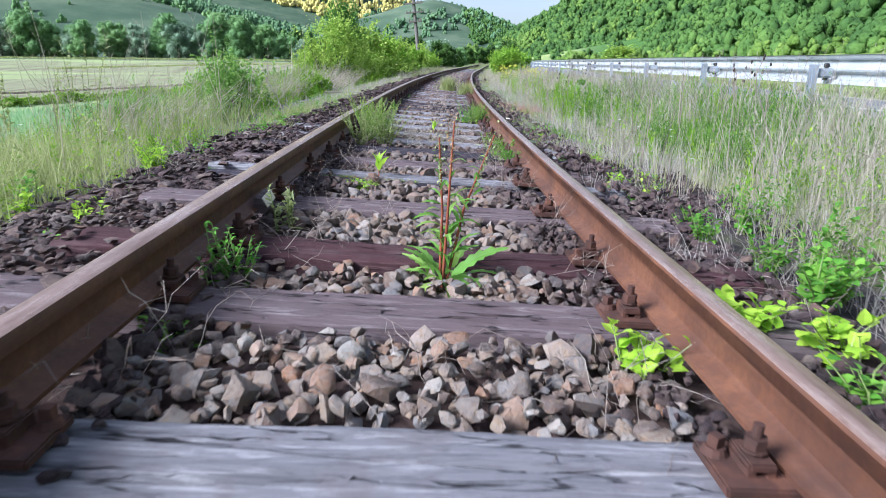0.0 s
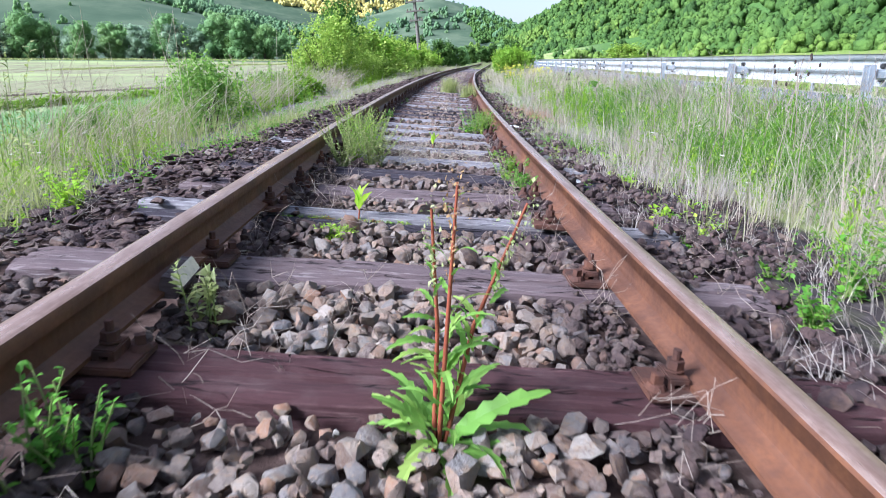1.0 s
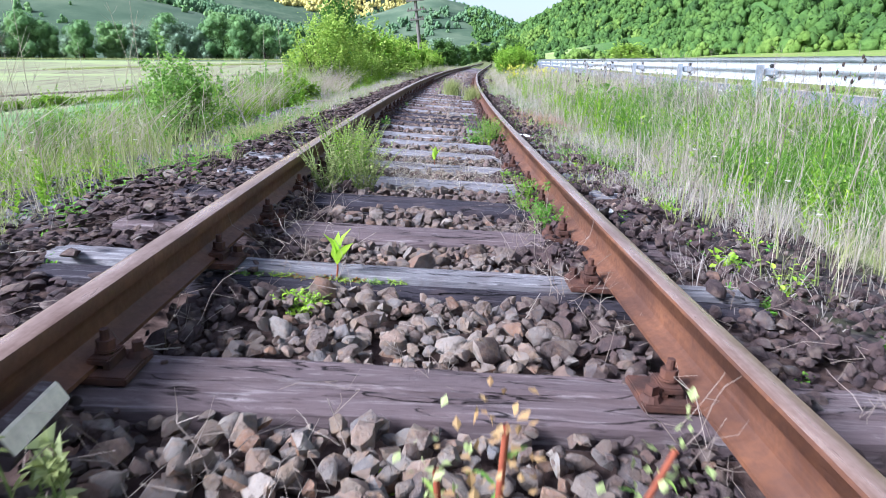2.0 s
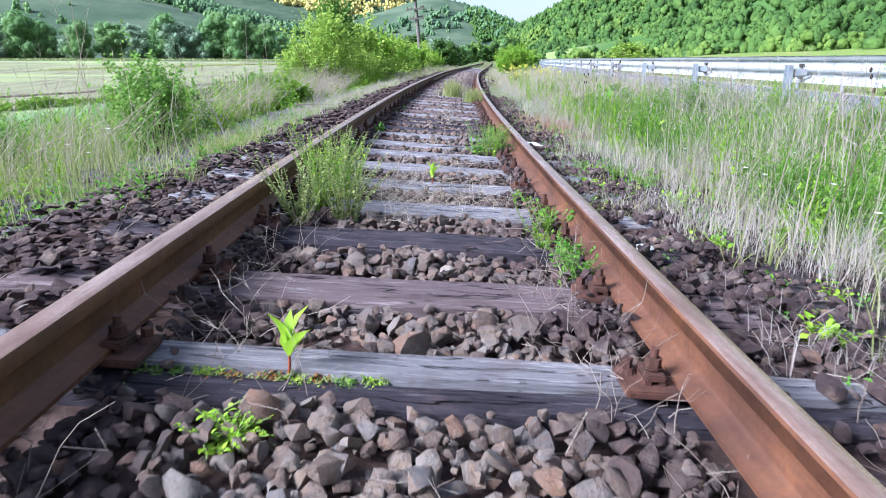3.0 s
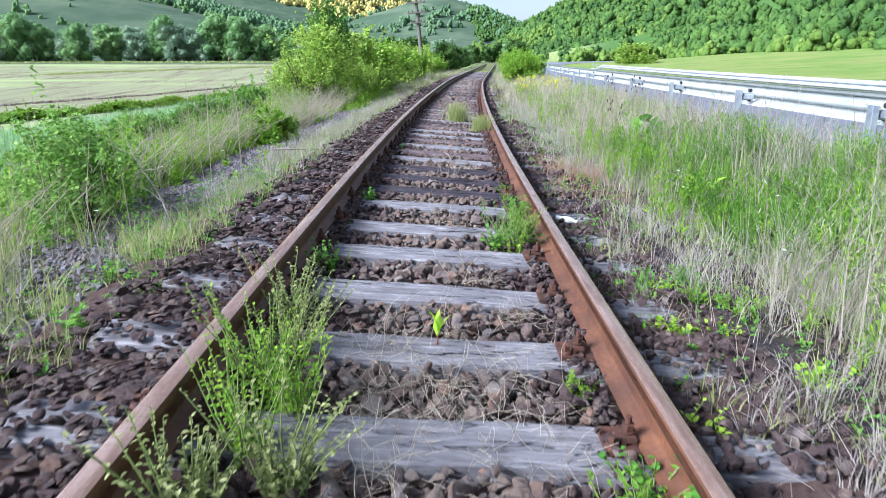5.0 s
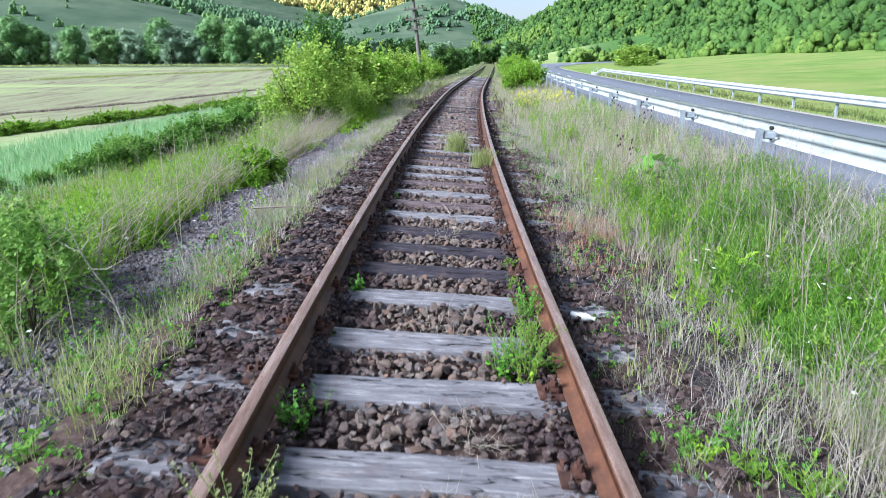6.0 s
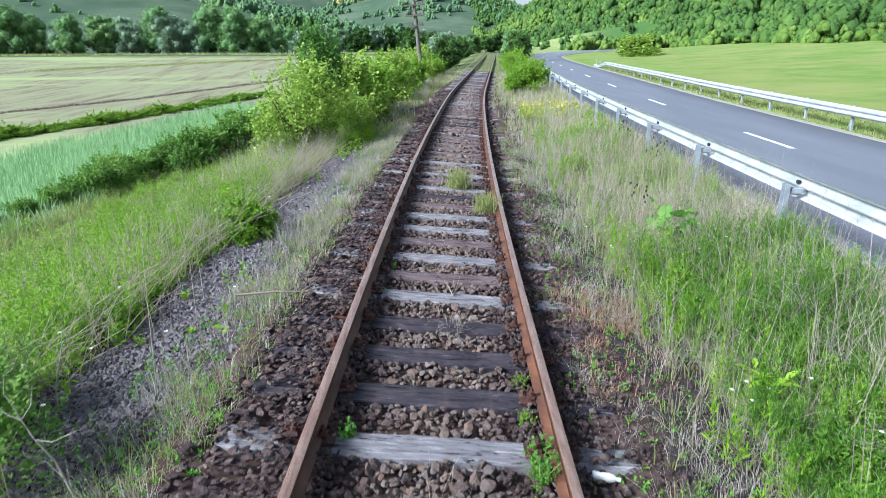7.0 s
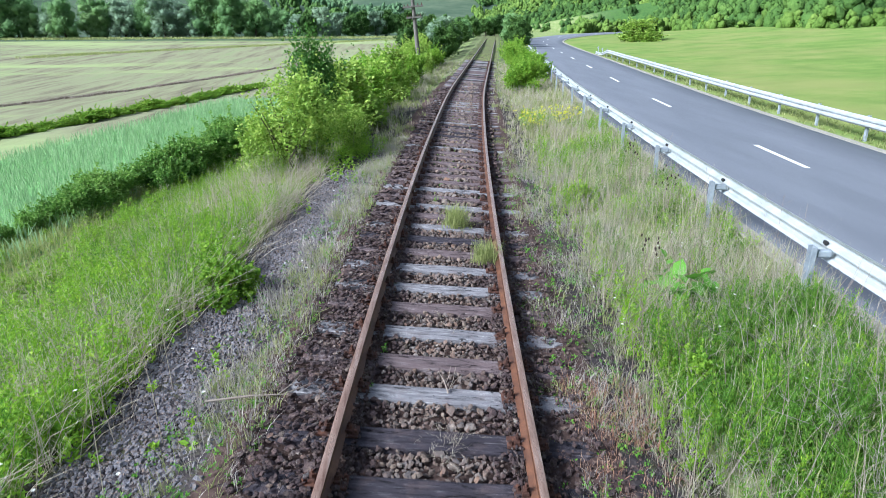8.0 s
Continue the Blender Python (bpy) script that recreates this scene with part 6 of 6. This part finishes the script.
def build_thistle(y, s, seed, high):
    """A dead thistle: bare branching stems that end in dark round heads."""
    r = np.random.default_rng(seed)
    x = float(xc(y)) + s
    ob = thing("dead_thistle", "dead thistle stems with dark seed heads", "plant", Matrix.Translation((x, y, float(gz(x, y)) - 0.02)), "dead thistles in the verge")
    for _ in range(4):
        e = np.array([r.normal(0, 0.12), r.normal(0, 0.12), high * r.uniform(0.75, 1.05)])
        v, f = tube([(0, 0, 0), e * [0.3, 0.3, 0.5], e], [0.005, 0.004, 0.002], 5)
        stem = part("stem", mesh_of("stem", v, f, mat_twig, True), ob)
        for k in range(3):
            c = e * (1 - 0.12 * k) + (0 if k == 0 else 1) * np.array([r.normal(0, 0.06), r.normal(0, 0.06), 0.05])
            if k:
                v, f = tube([e * (1 - 0.2 * k), (c + e * (1 - 0.2 * k)) / 2 + [0, 0, -0.01], c], [0.002, 0.0018, 0.0015], 4)
                part("side_stem", mesh_of("side_stem", v, f, mat_twig, True), stem)
            v, f = tube([c + [0, 0, -0.022], c + [0, 0, -0.012], c + [0, 0, 0.006], c + [0, 0, 0.022]], [0.004, 0.011, 0.012, 0.004], 8)
            part("seed_head", mesh_of("seed_head", v, f, mat_dark_head, True), stem, "dark brown seed head")


for k, (y, s, high) in enumerate(((14.5, 2.7, 0.75), (17.0, 3.7, 0.95), (19.5, 3.7, 0.9), (7.6, 3.6, 1.0))):
    build_thistle(y, s, 400 + k, high)


# ---- litter by the track ----
def build_bottle():
    prof = [(0.0, 0.0), (0.026, 0.002), (0.030, 0.012), (0.029, 0.03), (0.026, 0.05), (0.030, 0.07), (0.031, 0.10), (0.026, 0.125), (0.013, 0.145), (0.012, 0.16), (0.014, 0.162), (0.014, 0.172), (0, 0.173)]
    v = np.array([(r * math.cos(a), r * math.sin(a) * 0.75, z) for r, z in prof for a in np.linspace(0, 6.2832, 14, endpoint=False)])
    n, k = len(prof), 14
    i, j = np.meshgrid(np.arange(n - 1), np.arange(k), indexing="ij")
    q = (j + 1) % k
    f = np.stack([i * k + j, i * k + q, (i + 1) * k + q, (i + 1) * k + j], -1).reshape(-1, 4)
    thing("plastic_bottle", "crushed white plastic bottle lying beside the rail", "bottle", track_pose(8.95, 0.93, 0.0) @ Matrix.Rotation(radians(92), 4, "Y") @ Matrix.Rotation(radians(8), 4, "X"), data=mesh_of("plastic_bottle", v, f, mat_white, True))


build_bottle()


def build_scrap():
    """A crumpled scrap of pale plastic sheet."""
    r = np.random.default_rng(520)
    v, f = ball(2)
    v = v * (1 + r.normal(0, 0.16, (len(v), 1))) * [0.045, 0.032, 0.02]
    thing("plastic_scrap", "crumpled pale grey plastic scrap beside the rail", "litter", track_pose(5.31, 1.03, 0.0), data=mesh_of("plastic_scrap", v, f, mat_white))


build_scrap()


def build_block():
    """A split billet: bark-brown below, with one pale cloven face towards the track."""
    ob = thing("wood_block", "short split wooden billet with a pale cloven face against the rail", "wooden block", track_pose(2.90, -0.680, 0.047) @ Matrix.Rotation(radians(4), 4, "Z") @ Matrix.Diagonal((0.72, 0.95, 0.8, 1)))
    sec = [(-0.040, -0.045), (0.022, -0.045), (0.040, -0.012), (0.006, 0.036), (-0.030, 0.040), (-0.042, 0.010)]
    ends = [(-0.105, 1.0), (-0.095, 1.04), (0.0, 1.0), (0.10, 1.03), (0.108, 0.95)]
    bm = bmesh.new()
    rings = [[bm.verts.new((x * k, y, z * k)) for x, z in sec] for y, k in ends]
    for p, q in zip(rings, rings[1:]):
        for i in range(6):
            bm.faces.new((p[i], p[(i + 1) % 6], q[(i + 1) % 6], q[i]))
    bm.faces.new(rings[0])
    bm.faces.new(rings[-1])
    part("body", finish(bm, "body", TIMBER["brown"]), ob)
    bm = bmesh.new()
    face = [(0.036, -0.010), (0.042, -0.007), (0.014, 0.036), (0.006, 0.041), (0.002, 0.035), (0.018, 0.008)]
    rings = [[bm.verts.new((x * k, y, z * k)) for x, z in face] for y, k in ((-0.103, 0.98), (-0.06, 1.03), (0.02, 1.0), (0.104, 0.99))]
    for p, q in zip(rings, rings[1:]):
        for i in range(6):
            bm.faces.new((p[i], p[(i + 1) % 6], q[(i + 1) % 6], q[i]))
    bm.faces.new(rings[0])
    bm.faces.new(rings[-1])
    part("cloven_face", finish(bm, "cloven_face", mat_pale_wood), ob, "pale cloven wood")


build_block()


# ---- ballast: last, for its many stones ----
def rock(seed):
    r = np.random.default_rng(seed)
    bm = bmesh.new()
    d = r.normal(0, 1, (18, 3))
    d /= np.sum(np.abs(d) ** 3, axis=1)[:, None] ** (1 / 3)
    d *= r.uniform(0.82, 1.06, (18, 1)) * np.array([0.95, r.uniform(0.6, 0.9), r.uniform(0.42, 0.72)])
    for q in d:
        bm.verts.new(q)
    h = bmesh.ops.convex_hull(bm, input=bm.verts[:])
    bmesh.ops.delete(bm, geom=[g for g in h["geom_interior"] if isinstance(g, bmesh.types.BMVert)], context="VERTS")
    bmesh.ops.triangulate(bm, faces=bm.faces[:])
    bm.verts.index_update()
    v = np.array([q.co[:] for q in bm.verts])
    f = np.array([[a.index for a in g.verts] for g in bm.faces])
    bm.free()
    return v, f


ROCKS = [rock(300 + k) for k in range(14)]


def stone_spots(r, y0, y1, cell, s_runs):
    ys, ss = [], []
    for a, b in s_runs:
        gy, gs = np.meshgrid(np.arange(y0, y1, cell), np.arange(a, b, cell), indexing="ij")
        ys.append((gy + r.uniform(-0.5, 0.5, gy.shape) * cell).ravel())
        ss.append((gs + r.uniform(-0.5, 0.5, gs.shape) * cell).ravel())
    return np.concatenate(ys), np.concatenate(ss)


def clear_of_sleepers(y, s, gap):
    i = np.clip(np.searchsorted(ROW_Y, y), 1, len(ROW_Y) - 1)
    d = np.minimum(np.abs(y - ROW_Y[i - 1]), np.abs(y - ROW_Y[i]))
    return (d > BROAD / 2 + gap) | (np.abs(s) > LENGTH / 2 + 0.02)


def stone_set(seed, y0, y1, cell, size, s_runs, low, lift, gap, over=0.0, debris=0.0):
    r = np.random.default_rng(seed)
    y, s = stone_spots(r, y0, y1, cell, s_runs)
    k = clear_of_sleepers(y, s, gap) | (r.random(len(y)) < over * (np.abs(s) > 0.85))
    k |= r.random(len(y)) < debris
    k &= np.abs(np.abs(s) - 0.7525) > 0.075 - 0.02 * (debris > 0)
    y, s = y[k], s[k]
    n = len(y)
    h = low + lift * r.random(n) + 0.012 * waves(y, s, 0.2, 3.0) - 0.05 * smooth(1.45, 1.75, np.abs(s)) + np.where(clear_of_sleepers(y, s, 0.0) | (debris > 0), 0, 0.05)
    sz = size * np.exp(np.clip(r.normal(0, 0.34, n), -0.7, 0.75))
    places = on_track(y, s, h)
    tip = np.where(s < -0.8, 0.25, 0.5)
    t = turns_of(r.uniform(0, 6.28, n), r.normal(0, 1, n) * tip, r.normal(0, 1, n) * tip, sz)
    t[:, :, 2] *= np.where(s < -0.8, 0.6, 1.0)[:, None]
    rust = np.clip(0.1 + 0.15 * smooth(2.5, 3.5, y) + 0.7 * smooth(0.25, 0.6, np.abs(s)) * 1.0 + 0.35 * smooth(3.2, 5.0, y) + 0.3 * smooth(0.8, 1.0, s) + 0.3 * smooth(-0.8, -1.0, s) * smooth(3, 4.5, y), 0, 1)
    if debris:
        rust = np.ones(n)
    return y, s, places, t, rust, r.integers(0, len(ROCKS), n)


ballast = thing("ballast", "crushed stone ballast of grey, tan and rust-brown stones", "ballast", kind="structure")
MIDDLE, SHOULDERS, NARROW = [(-0.70, 0.70)], [(-1.75, -0.80), (0.80, 1.42)], [(-1.5, -0.80), (0.80, 1.2)]
batches = [stone_set(1, 0.3, 6.5, 0.040, 0.025, MIDDLE, -0.07, 0.055, 0.012), stone_set(2, 0.3, 4.5, 0.042, 0.025, SHOULDERS, -0.065, 0.05, 0.0, 0.12), stone_set(11, 4.5, 6.5, 0.042, 0.025, SHOULDERS, -0.055, 0.06, 0.0, 0.8),
           stone_set(3, 6.5, 17, 0.044, 0.026, MIDDLE, -0.06, 0.05, 0.008), stone_set(4, 6.5, 17, 0.046, 0.027, [(-1.45, -0.80)], -0.035, 0.06, 0.0, 0.85),
           stone_set(5, 17, 42, 0.085, 0.055, MIDDLE, -0.07, 0.05, 0.0), stone_set(6, 17, 38, 0.085, 0.056, [(-1.35, -0.80), (0.80, 1.0)], -0.05, 0.05, 0.0, 0.5),
           stone_set(7, 0.3, 6.5, 0.085, 0.029, MIDDLE, -0.04, 0.035, 0.03), stone_set(9, 6.5, 17, 0.055, 0.022, [(0.80, 1.35)], -0.03, 0.04, 0.0, 0.8),
           stone_set(12, -3.5, 0.3, 0.06, 0.036, [(-1.75, -0.80), (-0.70, 0.70), (0.80, 1.42)], -0.06, 0.05, 0.0), stone_set(10, 3.5, 18, 0.055, 0.019, [(1.3, 2.1)], -0.02, 0.025, 0.0, 0.8),
           stone_set(13, 4.3, 17, 0.036, 0.017, [(-0.99, -0.80), (-0.70, -0.57), (0.59, 0.70), (0.80, 0.93)], -0.005, 0.04, 0.0, 0.0, 0.75),
           stone_set(14, 0.5, 4.3, 0.034, 0.016, [(-0.71, -0.56), (0.58, 0.70)], -0.055, 0.055, 0.0, 0.0, 0.3)]


def gravel_set():
    r = np.random.default_rng(8)
    y, s = stone_spots(r, 2.0, 21, 0.036, [(-3.1, -1.65)])
    k = (r.random(len(y)) < (0.35 + 0.65 * smooth(7, 9, y)) * smooth(-3.15, -2.8, s) * (1 - 0.75 * smooth(-2.1, -1.85, s))) & (r.random(len(y)) < 1 - 0.6 * smooth(18, 21, y))
    y, s = y[k], s[k]
    m = slope(y)
    x = xc(y) + s / np.sqrt(1 + m * m)
    n = len(y)
    return np.stack([x, y, gz(x, y) + r.uniform(-0.004, 0.012, n)], -1), turns_of(r.uniform(0, 6.3, n), r.normal(0, 0.5, n), r.normal(0, 0.5, n), 0.028 * np.exp(r.normal(0, 0.3, n)))


SINGLE = [mesh_of("stone", *q, mat_stone_each, True) for q in ROCKS]
for q in SINGLE:
    q.set_sharp_from_angle(angle=radians(41))
singles = 0
pieces, rusts = [], []
for y, s, places, t, rust, kind in batches:
    near = (y > 1.22) & (y < 1.76) & (np.abs(s) < 0.62)
    for i in np.flatnonzero(near)[: max(0, 300 - singles)]:
        near_me = SINGLE[kind[i]]
        m = Matrix([list(t[i][a]) + [places[i][a]] for a in range(3)] + [[0, 0, 0, 1]])
        part("stone", near_me, ballast, m=m)
        singles += 1
        kind[i] = -1
    for k in range(len(ROCKS)):
        q = kind == k
        if q.any():
            v, f = spread(*ROCKS[k], t[q], places[q])
            pieces.append((v, f))
            rusts.append(np.repeat(rust[q], len(ROCKS[k][0])))
v, f = join(pieces)
me = mesh_of("loose_stones", v, f, mat_stone, True)
me.set_sharp_from_angle(angle=radians(41))
add_attr(me, "rust", np.concatenate(rusts))
part("loose_stones", me, ballast, kind="stuff")
places, t = gravel_set()
chip_v = np.array([(-1, -0.6, -0.5), (0.9, -0.7, -0.5), (1, 0.6, -0.45), (-0.8, 0.7, -0.5), (-0.6, -0.5, 0.5), (0.7, -0.4, 0.35), (0.55, 0.45, 0.6), (-0.7, 0.4, 0.3)]) * [0.8, 0.8, 0.7]
chip_f = np.array([(4, 5, 6), (4, 6, 7), (0, 1, 5), (0, 5, 4), (1, 2, 6), (1, 6, 5), (2, 3, 7), (2, 7, 6), (3, 0, 4), (3, 4, 7)])
v, f = spread(chip_v, chip_f, t, places)
thing("chippings", "fine grey stone chippings beside the ballast", "gravel", kind="stuff", data=mesh_of("chippings", v, f, mat_chip))
